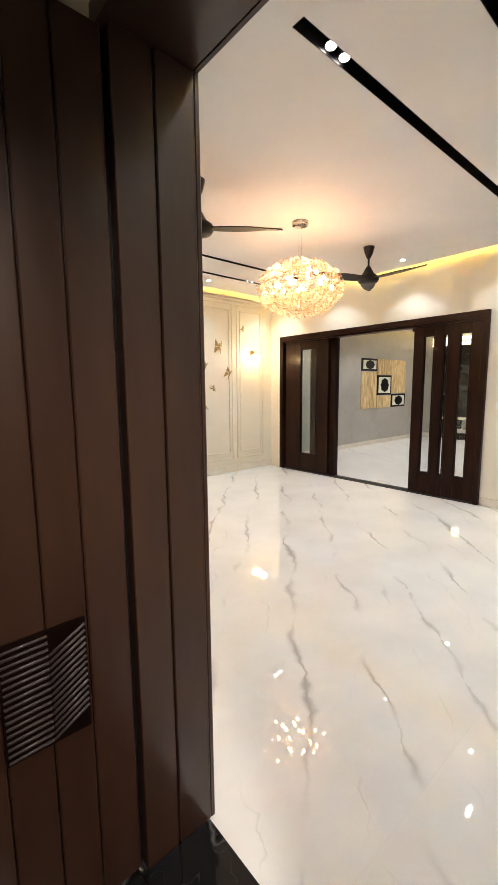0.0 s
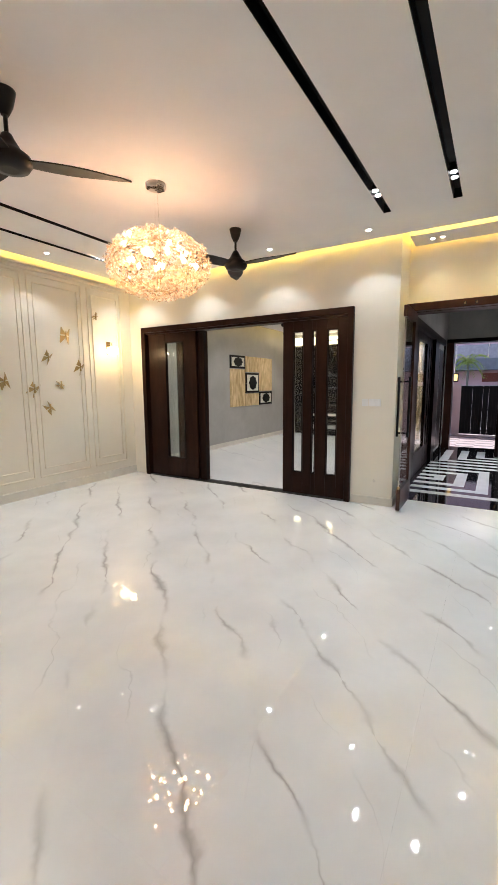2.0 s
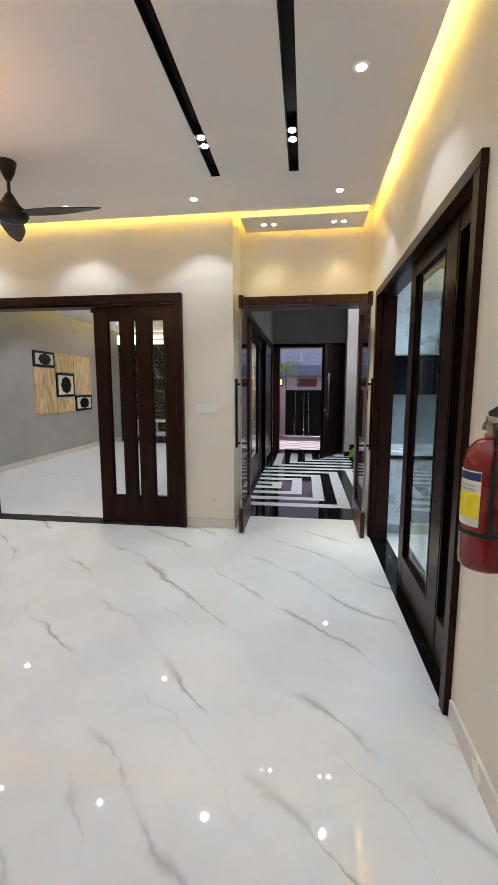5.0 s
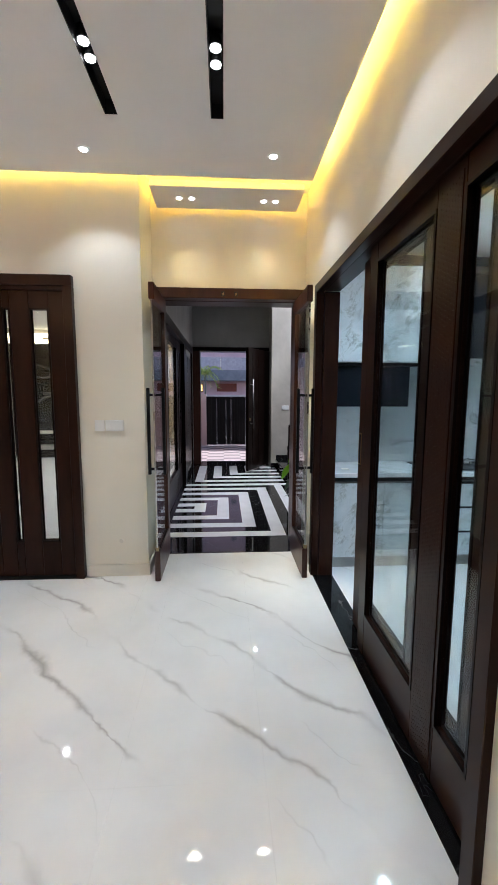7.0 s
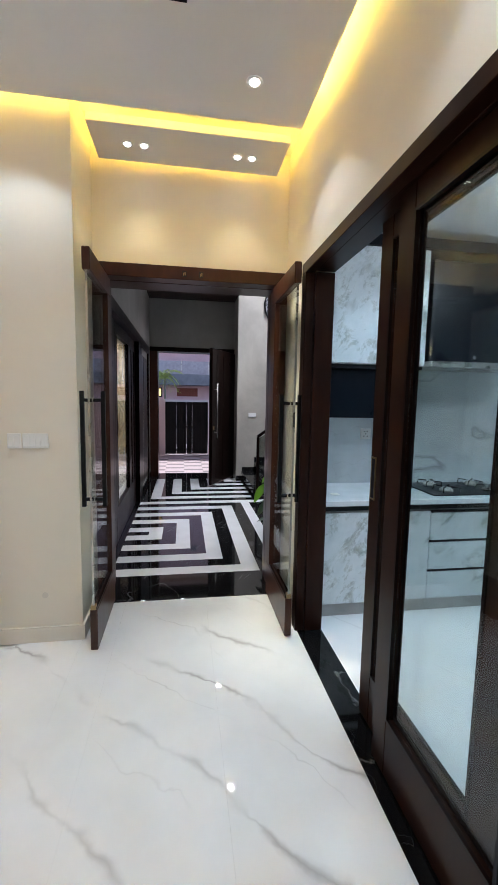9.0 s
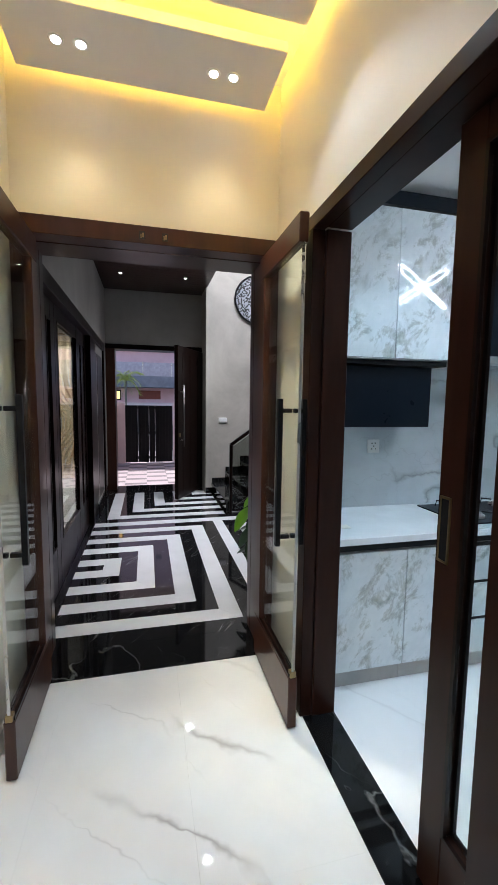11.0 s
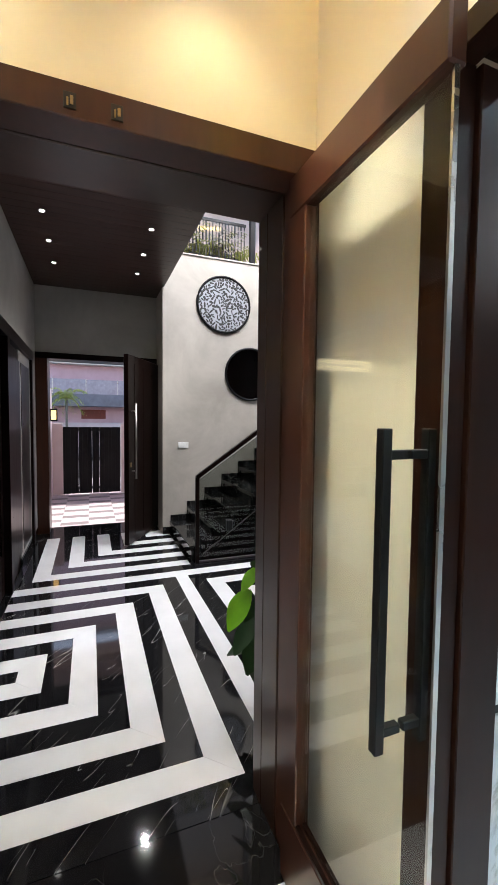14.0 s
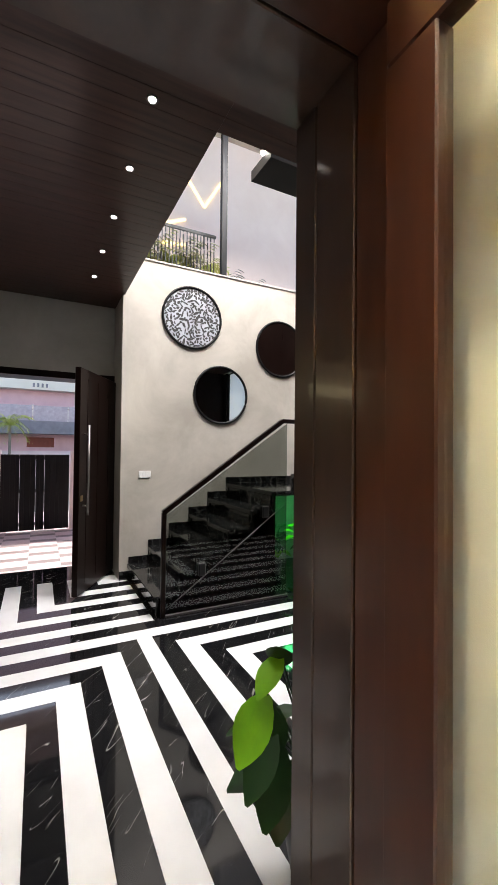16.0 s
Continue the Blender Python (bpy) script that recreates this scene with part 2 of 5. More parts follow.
WHITE_T = plain("white_stone_strip", (0.72, 0.72, 0.72), 0.06, vary=0.04)
GRANITE = marble("black_granite", (0.008, 0.008, 0.009), (0.005, 0.005, 0.005), (0.1, 0.1, 0.1), 0.05, 0.3, (1, 1.6, 1), 0.006, 2.0, 0.3)
STEP_M = marble("black_step_stone", (0.014, 0.014, 0.014), (0.007, 0.007, 0.007), (0.16, 0.16, 0.15), 0.09, 0.8, (1, 2, 1), 0.01, 3.0, 0.4)
CAB_M = laminate()
SPLASH_M = marble("splashback_marble", (0.6, 0.64, 0.66), (0.52, 0.56, 0.58), (0.33, 0.35, 0.36), 0.08, 0.6, (1, 1.2, 1.6), 0.012, 1.6, 0.25)
CREAM = plaster("cream_paint", (0.75, 0.705, 0.6), (0.78, 0.735, 0.635), 0.5)
CREAM_TRIM = plain("cream_moulding", (0.78, 0.72, 0.6), 0.42, vary=0.04)
CEIL = plaster("ceiling_paint", (0.76, 0.74, 0.73), (0.8, 0.78, 0.77), 0.75)
GREY = plaster("grey_stucco", (0.42, 0.41, 0.385), (0.6, 0.58, 0.54), 0.55, 1.1, 0.3)
STUCCO = plaster("taupe_stucco", (0.36, 0.33, 0.285), (0.54, 0.505, 0.445), 0.5, 1.3, 0.3)
ROOM_GREY = plaster("silver_wallpaper", (0.36, 0.345, 0.315), (0.43, 0.415, 0.385), 0.5)
SKIRT = plain("pale_stone_skirting", (0.72, 0.68, 0.6), 0.2, vary=0.05)
PLINTH = plain("grey_plinth", (0.42, 0.41, 0.39), 0.35)
BLACK = plain("black_powder_coat", (0.006, 0.006, 0.0065), 0.4, sheen=0.25)
DARK = plain("dark_lacquer", (0.004, 0.0065, 0.011), 0.3, vary=0.05, sheen=0.2)
FAN_M = plain("matt_brown_black", (0.014, 0.012, 0.011), 0.4, sheen=0.3)
STEEL = plain("brushed_steel", (0.55, 0.53, 0.5), 0.28, 1.0)
BRASS = plain("aged_brass", (0.34, 0.25, 0.13), 0.35, 1.0)
GOLD = plain("gold_leaf", (0.4, 0.29, 0.12), 0.38, 0.85)
WHITE_P = plain("white_plastic", (0.78, 0.78, 0.76), 0.3, vary=0.03)
COUNTER = plain("white_quartz", (0.78, 0.79, 0.8), 0.14, vary=0.04)
RED = plain("red_enamel", (0.19, 0.004, 0.007), 0.22, coat=0.4)
RUBBER = plain("black_rubber", (0.015, 0.015, 0.015), 0.6)
YELLOW = plain("yellow_print", (0.75, 0.62, 0.02), 0.45)
BLUE = plain("dark_blue_print", (0.02, 0.03, 0.12), 0.45)
PAPER = plain("pale_print", (0.7, 0.68, 0.6), 0.5)
CLOTH = plaster("cream_curtain", (0.72, 0.58, 0.38), (0.8, 0.68, 0.48), 0.85)
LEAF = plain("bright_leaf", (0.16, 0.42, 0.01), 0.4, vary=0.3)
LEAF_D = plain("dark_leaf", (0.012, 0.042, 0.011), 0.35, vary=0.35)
PALM = plain("palm_leaf", (0.27, 0.27, 0.08), 0.6, vary=0.3)
LEAF_Y = plain("yellow_leaf", (0.42, 0.46, 0.09), 0.5, vary=0.3)
POT = plain("charcoal_pot", (0.05, 0.05, 0.05), 0.5)
SOIL = plain("potting_soil", (0.03, 0.022, 0.016), 0.9)
DISC_M = plain("blue_white_enamel", (0.46, 0.48, 0.53), 0.45, vary=0.05)
RIB_M = plain("ribbed_dark_inlay", (0.055, 0.045, 0.047), 0.35)
PINK_T = plain("grey_pink_paving", (0.2, 0.155, 0.16), 0.35, vary=0.1)
WHITE_PAVE = plain("pale_pink_paving", (0.6, 0.49, 0.5), 0.35, vary=0.06)
PINK_W = plaster("pink_render", (0.72, 0.47, 0.51), (0.8, 0.55, 0.59), 0.8)
GREY_W = plaster("grey_render", (0.2, 0.19, 0.21), (0.28, 0.27, 0.29), 0.8)
PALE_W = plaster("pale_render", (0.62, 0.51, 0.5), (0.7, 0.58, 0.57), 0.8)
TERRACE = plaster("blush_grey_render", (0.74, 0.6, 0.52), (0.8, 0.67, 0.59), 0.8)
SHUTTER = plain("red_brown_shutter", (0.22, 0.05, 0.035), 0.5)
ROAD_M = plaster("road_asphalt", (0.05, 0.05, 0.05), (0.09, 0.09, 0.085), 0.9, 4.0)
GROUND_M = plaster("dry_ground", (0.18, 0.16, 0.13), (0.26, 0.24, 0.2), 0.95, 2.0)
GLASS = clear("clear_glass")
GLASS_D = clear("tinted_glass", (0.6, 0.62, 0.6))
MIRROR, _, _, _ = material("mirror", (0.6, 0.62, 0.62), 0.015, 1.0)
LED_M = glow("cove_led", LED, 18.0)
LED_A = glow("alcove_led", (1.0, 0.58, 0.08), 10.0)
LED_W = glow("spot_led", (1.0, 0.95, 0.88), 16.0)
LED_X = glow("ring_led", (0.85, 0.94, 1.0), 32.0)
LED_V = glow("facade_led", (1.0, 0.72, 0.3), 1.2)
BULB = glow("chandelier_bulb", (1.0, 0.57, 0.3), 68.0)
LANTERN_G = glow("lantern_glow", (1.0, 0.6, 0.22), 1.1)
SHADE_G = glow("sconce_glow", (1.0, 0.7, 0.36), 6.0)


def frosted():
    m = bpy.data.materials.new("frosted_glass")
    m.use_nodes = True
    n, l = m.node_tree.nodes, m.node_tree.links
    a = n.new("ShaderNodeBsdfTranslucent")
    a.inputs["Color"].default_value = (0.86, 0.86, 0.84, 1)
    l.new(a.outputs[0], n["Material Output"].inputs["Surface"])
    return m


FROST = frosted()


def crystal_material():
    m = bpy.data.materials.new("blush_crystal")
    m.use_nodes = True
    n, l = m.node_tree.nodes, m.node_tree.links
    a, b, c = n.new("ShaderNodeBsdfTranslucent"), n.new("ShaderNodeBsdfGlossy"), n.new("ShaderNodeBsdfTransparent")
    g = n.new("ShaderNodeNewGeometry")
    tone = ramp(n, l, g.outputs["Random Per Island"], [(0.0, (0.16, 0.06, 0.03)), (0.3, (0.84, 0.6, 0.4)), (1.0, (0.95, 0.85, 0.7))])
    l.new(tone, a.inputs["Color"])
    b.inputs["Roughness"].default_value = 0.08
    x, y = n.new("ShaderNodeMixShader"), n.new("ShaderNodeMixShader")
    x.inputs[0].default_value, y.inputs[0].default_value = 0.22, 0.3
    l.new(a.outputs[0], x.inputs[1])
    l.new(b.outputs[0], x.inputs[2])
    l.new(x.outputs[0], y.inputs[1])
    l.new(c.outputs[0], y.inputs[2])
    l.new(y.outputs[0], n["Material Output"].inputs["Surface"])
    return m


CRYSTAL = crystal_material()

# ---- building helpers ----
ORIGIN = {}


def box(bm, x0, x1, y0, y1, z0, z1, m=None):
    vs = [bm.verts.new((x, y, z)) for x in (x0, x1) for y in (y0, y1) for z in (z0, z1)]
    if m:
        for v in vs:
            v.co = m @ v.co
    for f in ((0, 1, 3, 2), (4, 6, 7, 5), (0, 4, 5, 1), (2, 3, 7, 6), (0, 2, 6, 4), (1, 5, 7, 3)):
        bm.faces.new([vs[i] for i in f])


def soft_box(x0, x1, y0, y1, z0, z1, r=0.004, seg=1):
    bm = bmesh.new()
    box(bm, x0, x1, y0, y1, z0, z1)
    bmesh.ops.bevel(bm, geom=bm.edges[:], offset=r, segments=seg, profile=0.5, affect="EDGES")
    return bm


def boxes(*list_of):
    bm = bmesh.new()
    for b in list_of:
        box(bm, *b)
    return bm


def lathe(profile, centre=(0, 0, 0), n=24, m=None):
    """A turned body: profile of (radius, height) from bottom to top."""
    bm = bmesh.new()
    rings = []
    for r, z in profile:
        rings.append([bm.verts.new((centre[0] + r * math.cos(a), centre[1] + r * math.sin(a), centre[2] + z)) for a in (2 * math.pi * k / n for k in range(n))])
    for a, b in zip(rings, rings[1:]):
        for k in range(n):
            f = bm.faces.new((a[k], a[(k + 1) % n], b[(k + 1) % n], b[k]))
            f.smooth = True
    bm.faces.new(rings[0][::-1])
    bm.faces.new(rings[-1])
    if m:
        bm.transform(m)
    return bm


def tube(points, r, n=8, closed=False):
    """A round bar along points."""
    bm = bmesh.new()
    pts = [Vector(p) for p in points]
    rings = []
    for i, p in enumerate(pts):
        a = pts[i - 1] if (i or closed) else p
        b = pts[(i + 1) % len(pts)] if (i < len(pts) - 1 or closed) else p
        d = (b - a).normalized()
        u = d.orthogonal().normalized() if abs(d.z) > 0.95 else d.cross(Vector((0, 0, 1))).normalized()
        w = d.cross(u)
        rings.append([bm.verts.new(p + r * (math.cos(t) * u + math.sin(t) * w)) for t in (2 * math.pi * k / n for k in range(n))])
    for i in range(len(rings) - (0 if closed else 1)):
        a, b = rings[i], rings[(i + 1) % len(rings)]
        for k in range(n):
            f = bm.faces.new((a[k], a[(k + 1) % n], b[(k + 1) % n], b[k]))
            f.smooth = True
    if not closed:
        bm.faces.new(rings[0][::-1])
        bm.faces.new(rings[-1])
    return bm


def prism(outline, z0, z1):
    """A flat outline of (x, y) raised from z0 to z1."""
    bm = bmesh.new()
    lo = [bm.verts.new((x, y, z0)) for x, y in outline]
    hi = [bm.verts.new((x, y, z1)) for x, y in outline]
    k = len(lo)
    bm.faces.new(lo[::-1])
    bm.faces.new(hi)
    for i in range(k):
        bm.faces.new((lo[i], lo[(i + 1) % k], hi[(i + 1) % k], hi[i]))
    return bm


def mesh_of(name, bm, mat):
    bmesh.ops.recalc_face_normals(bm, faces=bm.faces[:])
    me = bpy.data.meshes.new(name)
    bm.to_mesh(me)
    bm.free()
    me.materials.append(mat)
    return me


def part(name, bm, mat, parent, label=""):
    o = ORIGIN.get(parent.name, Vector())
    bm.transform(Matrix.Translation(-o))
    ob = new(name, mesh_of(name, bm, mat))
    ob.parent = parent
    ob.visible_shadow = mat not in (GLASS, GLASS_D)
    ORIGIN[ob.name] = o
    return tagged(ob, label)


def thing(name, loc, label, category, group="", kind=""):
    ob = new(name)
    ob.empty_display_size = 0.1
    ob.location = loc
    ORIGIN[ob.name] = Vector(loc)
    return tagged(ob, label, category, group, kind)


def solid(name, bm, mat, label, category, kind="", group="", loc=None):
    if loc:
        bm.transform(Matrix.Translation(-Vector(loc)))
    ob = new(name, mesh_of(name, bm, mat))
    if loc:
        ob.location = loc
        ORIGIN[ob.name] = Vector(loc)
    return tagged(ob, label, category, group, kind)


def structure(name, bm, mat, label, category):
    return solid(name, bm, mat, label, category, "structure")


# ---- large structure ----
CEIL_Z, SLAB_Z, HALL_Z = 3.155, 3.34, 3.4

structure("wall_south", boxes((0.66, 3.46, -0.12, 0.03, 0, 3.42), (5.72, 6.46, -0.12, 0.03, 0, 3.42), (3.46, 5.72, -0.12, 0.03, 2.36, 3.42)), CREAM, "cream painted wall with a wide kitchen opening", "wall")
structure("wall_east", boxes((5.79, 5.92, 1.44, 1.99, 0, 3.42), (5.79, 5.92, 5.48, 5.95, 0, 3.42), (5.79, 5.92, 1.99, 5.48, 2.41, 3.42), (5.92, 6.46, 1.44, 1.6, 0, 3.42)), CREAM, "cream painted wall around the wide sliding doors", "wall")
structure("wall_north", boxes((0.66, 5.79, 5.8, 5.95, 0, 3.42)), CREAM, "cream wall with applied moulding panels", "wall")
structure("wall_west", boxes((0.66, 0.91, 1.15, 5.8, 0, 3.42), (0.66, 0.91, 0.03, 1.15, 2.47, 3.42)), CREAM, "cream wall with a wooden doorway", "wall")
structure("wall_entrance", boxes((6.31, 6.46, 0.03, 0.09, 0, 3.42), (6.31, 6.46, 1.39, 1.44, 0, 3.42), (6.31, 6.46, 0.09, 1.39, 2.48, 3.42)), CREAM, "cream wall above the glazed double door", "wall")
structure("slab", boxes((0.66, 6.31, 0.03, 5.8, SLAB_Z, 3.42)), CEIL, "white slab above the hanging ceiling", "ceiling")


def tray():
    xs = (0.91, 1.73, 5.04, 5.71)
    ys = (0.115, 0.79, 0.865, 1.405, 1.478, 4.385, 4.46, 4.995, 5.07, 5.71)
    bm = bmesh.new()
    for i in range(3):
        for j in range(9):
            if i == 1 and j % 2 == 1:
                continue
            box(bm, xs[i], xs[i + 1], ys[j], ys[j + 1], CEIL_Z, CEIL_Z + 0.085)
    bmesh.ops.remove_doubles(bm, verts=bm.verts[:], dist=1e-4)
    return bm


structure("ceiling", tray(), CEIL, "white hanging ceiling with dark slots and a lit edge", "ceiling")
structure("ceiling_panel", soft_box(5.86, 6.255, 0.14, 1.375, CEIL_Z, CEIL_Z + 0.05, 0.003), CEIL, "white floating ceiling panel before the double door", "ceiling")

cove = thing("cove_light", (3.3, 2.9, CEIL_Z), "warm yellow light strip hidden along the ceiling edge", "light strip", kind="structure")
Z0, Z1 = CEIL_Z + 0.0852, CEIL_Z + 0.0935
for bm in (boxes((0.95, 5.64, 0.1165, 0.1665, Z0, Z1)), boxes((0.95, 5.64, 5.6585, 5.7085, Z0, Z1)), boxes((5.6585, 5.7085, 0.17, 5.65, Z0, Z1))):
    part("led_strip", bm, LED_M, cove)
Z0, Z1 = CEIL_Z + 0.0502, CEIL_Z + 0.0585
for bm in (boxes((6.234, 6.2535, 0.17, 1.345, Z0, Z1)), boxes((5.88, 6.23, 0.1415, 0.1615, Z0, Z1)), boxes((5.88, 6.23, 1.3535, 1.3735, Z0, Z1))):
    part("led_strip", bm, LED_A, cove)

# vestibule behind the first doorway
structure("wall_vestibule", boxes((-1.6, -1.5, -1.3, 1.5, 0, 3.1), (-1.5, 0.66, 1.4, 1.5, 0, 3.1), (-1.5, 0.66, -1.3, -1.2, 0, 3.1), (0.66, 0.8, -1.3, -0.12, 0, 3.1)), CREAM, "plain cream wall behind the first doorway", "wall")
structure("ceiling_vestibule", boxes((-1.5, 0.66, -1.2, 1.4, 2.9, 3.0)), CEIL, "plain white ceiling behind the first doorway", "ceiling")
structure("floor_vestibule", boxes((-1.5, 0.645, -1.2, 1.4, -0.1, 0)), GRANITE, "dark stone floor behind the first doorway", "floor")

# next room behind the sliding doors
structure("wall_parlour", boxes((5.92, 12.7, 6.05, 6.2, 0, 3.42), (12.55, 12.7, 1.6, 6.05, 0, 3.42), (9.95, 12.55, 1.46, 1.6, 0, 3.42), (6.46, 9.95, 1.46, 1.6, 2.44, 3.42), (6.46, 6.62, 1.46, 1.6, 0, 2.44)), ROOM_GREY, "silver grey wall of the next room", "wall")
structure("ceiling_parlour", boxes((5.92, 12.55, 2.05, 5.75, 3.0, 3.1), (5.92, 12.55, 1.6, 6.05, 3.3, 3.42)), CEIL, "white ceiling with a lit edge in the next room", "ceiling")
parl = thing("cove_light", (9, 4, 3.0), "warm light strip along the next room's ceiling", "light strip", kind="structure")
PLED = glow("parlour_led", LED, 4.0)
part("led_strip", boxes((6.0, 12.4, 5.752, 5.758, 3.04, 3.065)), PLED, parl)
structure("baseboard", boxes((5.92, 12.55, 6.035, 6.05, 0, 0.11), (12.535, 12.55, 1.6, 6.035, 0, 0.11)), SKIRT, "white baseboard in the next room", "baseboard")
structure("floor_parlour", boxes((5.93, 12.7, 1.6, 6.2, -0.1, 0)), KFLOOR_M, "polished white marble floor of the next room", "floor")

# kitchen
structure("wall_kitchen", boxes((6.4, 6.5, -3.3, -0.12, 0, 3.42), (2.5, 2.6, -3.3, -0.12, 0, 3.42), (2.6, 6.4, -3.3, -3.2, 0, 3.42)), SPLASH_M, "pale marble-clad kitchen wall", "wall")
structure("ceiling_kitchen", boxes((2.6, 6.4, -3.2, -0.12, 2.8, 2.9)), CEIL, "white kitchen ceiling", "ceiling")
structure("floor_kitchen", boxes((2.6, 6.4, -3.2, -0.125, -0.1, 0)), KFLOOR_M, "polished white kitchen floor", "floor")

# hall and stairwell
structure("wall_hall", boxes((10.9, 11.32, 1.452, 1.459, 0, HALL_Z), (6.46, 10.9, 1.452, 1.459, 2.44, HALL_Z), (11.32, 11.5, -0.26, 1.46, 2.5, HALL_Z)), GREY, "dark grey mottled stucco wall of the hall", "wall")
structure("wall_stair", boxes((10.75, 10.95, -3.3, -0.17, 0, 3.87), (10.9505, 11.5, -0.26, -0.17, 0, HALL_Z), (6.5, 7.8, -3.45, -3.3, 0, 1.1), (6.5, 7.8, -3.45, -3.3, 3.38, 6.3), (7.8, 10.95, -3.45, -3.3, 4.2, 6.3), (10.75, 10.95, -3.3, -0.1, 5.9, 6.3), (6.5, 10.95, -0.1, 0.0, 3.6, 6.3)), STUCCO, "taupe mottled stucco wall beside the staircase", "wall")
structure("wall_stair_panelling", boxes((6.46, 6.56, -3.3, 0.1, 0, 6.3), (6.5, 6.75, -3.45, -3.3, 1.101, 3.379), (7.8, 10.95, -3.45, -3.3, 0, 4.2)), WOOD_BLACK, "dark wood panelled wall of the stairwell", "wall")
structure("roof_stairwell", boxes((6.5, 7.2, -3.45, 0.0, 6.3, 6.4), (10.3, 10.95, -3.45, 0.0, 6.3, 6.4), (7.2, 10.3, -3.45, -2.8, 6.3, 6.4), (7.2, 10.3, -0.4, 0.0, 6.3, 6.4)), CEIL, "white ceiling high above the stairs", "ceiling")


def plank_ceiling():
    bm = bmesh.new()
    x = 6.47
    while x < 11.3:
        box(bm, x, min(x + 0.117, 11.32), -0.19, 1.46, HALL_Z, HALL_Z + 0.03)
        x += 0.12
    x = 6.47
    while x < 7.85:
        box(bm, x, x + 0.117, -3.3, -0.191, HALL_Z, HALL_Z + 0.03)
        x += 0.12
    box(bm, 6.46, 7.91, -3.3, -0.19, HALL_Z + 0.03, HALL_Z + 0.17)
    box(bm, 6.46, 11.32, -0.19, 1.46, HALL_Z + 0.03, HALL_Z + 0.17)
    return bm


structure("ceiling_hall", plank_ceiling(), WOOD_CEIL, "dark wooden plank ceiling of the hall", "ceiling")
structure("threshold_hall", soft_box(6.72, 9.32, 1.43, 1.5, -0.01, 0.012, 0.002), GRANITE, "black stone strip under the hall screen", "threshold")
structure("baseboard_hall", boxes((10.735, 10.75, -0.3, -0.17, 0, 0.1), (9.9, 11.3, 1.445, 1.46, 0, 0.1)), GRANITE, "black stone baseboard in the hall", "baseboard")
structure("baseboard", boxes((0.93, 3.39, 0.03, 0.044, 0, 0.1), (5.776, 5.79, 1.44, 1.95, 0, 0.1), (5.776, 6.28, 1.426, 1.44, 0, 0.1)), SKIRT, "pale stone baseboard along the cream walls", "baseboard")

# ---- outdoors ----
structure("ground", boxes((-60, 200, -120, 120, -0.5, -0.15)), GROUND_M, "dry ground reaching the horizon", "ground")
structure("road", boxes((17, 26, -100, 100, -0.149, -0.12)), ROAD_M, "grey asphalt road before the house", "road")
structure("wall_facade", boxes((12.71, 12.83, 1.6, 12, 0, 7), (11.5, 11.62, -6, -0.3, 0, 3.2)), PALE_W, "pale rendered outer wall of the house", "wall")
structure("porch_roof", boxes((11.5, 14.0, -0.7, 1.58, 3.1, 3.3)), PALE_W, "pale porch roof slab", "roof")
# second box: unseen overhang, added to keep sky light off the wall
structure("terrace_wall", boxes((13.3, 13.45, -9, 1.5, 3.0, 8.6), (12.4, 13.3, -9, 1.5, 8.5, 8.6)), TERRACE, "pale terrace wall with light strips and an added shading overhang", "wall")

# ---- doors, frames, openings ----
def frame_bars(owner, bars, mat, name="frame_bar"):
    for b in bars:
        part(name, soft_box(*b, 0.003), mat, owner)


# first doorway
door0 = thing("door_1", (0.3, 1.1, 0), "dark brown wooden door standing open, with a carved chevron inlay", "door", kind="structure")
x = 0.652
widths = (0.12, 0.105, 0.11, 0.11, 0.11, 0.11, 0.11, 0.11)
for w in widths:
    part("board", soft_box(x - w + 0.003, x, 1.1, 1.14, 0.012, 2.4, 0.004), WOOD_DOOR, door0)
    x -= w
# black strip put into the gap as its shade
part("gap_shade", boxes((0.6525, 0.6655, 1.118, 1.149, 0.012, 2.4)), BLACK, door0, "black strip for the shade in the door gap")
inlay = part("inlay", boxes((0.32, 0.524, 1.094, 1.0995, 0.6, 0.92)), WOOD_BLACK, door0, "dark carved chevron panel")
for k in range(17):
    z = 0.612 + k * 0.0182
    rib = tube([(0.322, 1.0935, z - 0.004), (0.428, 1.0935, z)], 0.0042, 6)
    part("rib", rib, RIB_M, inlay)
    if k < 14:
        part("rib", tube([(0.43, 1.0935, z), (0.522, 1.0935, z + 0.052)], 0.0042, 6), RIB_M, inlay)
fr0 = thing("door_frame", (0.78, 1.0, 0), "dark brown wooden door frame with a grooved jamb", "door frame", kind="structure")
frame_bars(fr0, ((0.666, 0.781, 1.085, 1.15, 0.0, 2.405), (0.787, 0.912, 1.085, 1.15, 0, 2.405), (0.646, 0.912, 0.1, 1.15, 2.405, 2.47), (0.912, 0.93, 1.085, 1.19, 0, 2.405), (0.912, 0.93, 0.06, 1.19, 2.405, 2.51), (0.646, 0.912, 0.032, 0.1, 0, 2.405)), WOOD_DOOR)
# added spot without a fitting, aimed low to brighten the open door
lamp("door_fill_spot", "SPOT", (0.1, -1.0, 2.7), 105, (1.0, 0.86, 0.72), 0.1, 74, 0.9, (0.3, 1.1, 0.15))
structure("threshold_first", soft_box(0.646, 0.905, 0.1, 1.085, -0.05, 0.004, 0.002), GRANITE, "black granite threshold", "threshold")


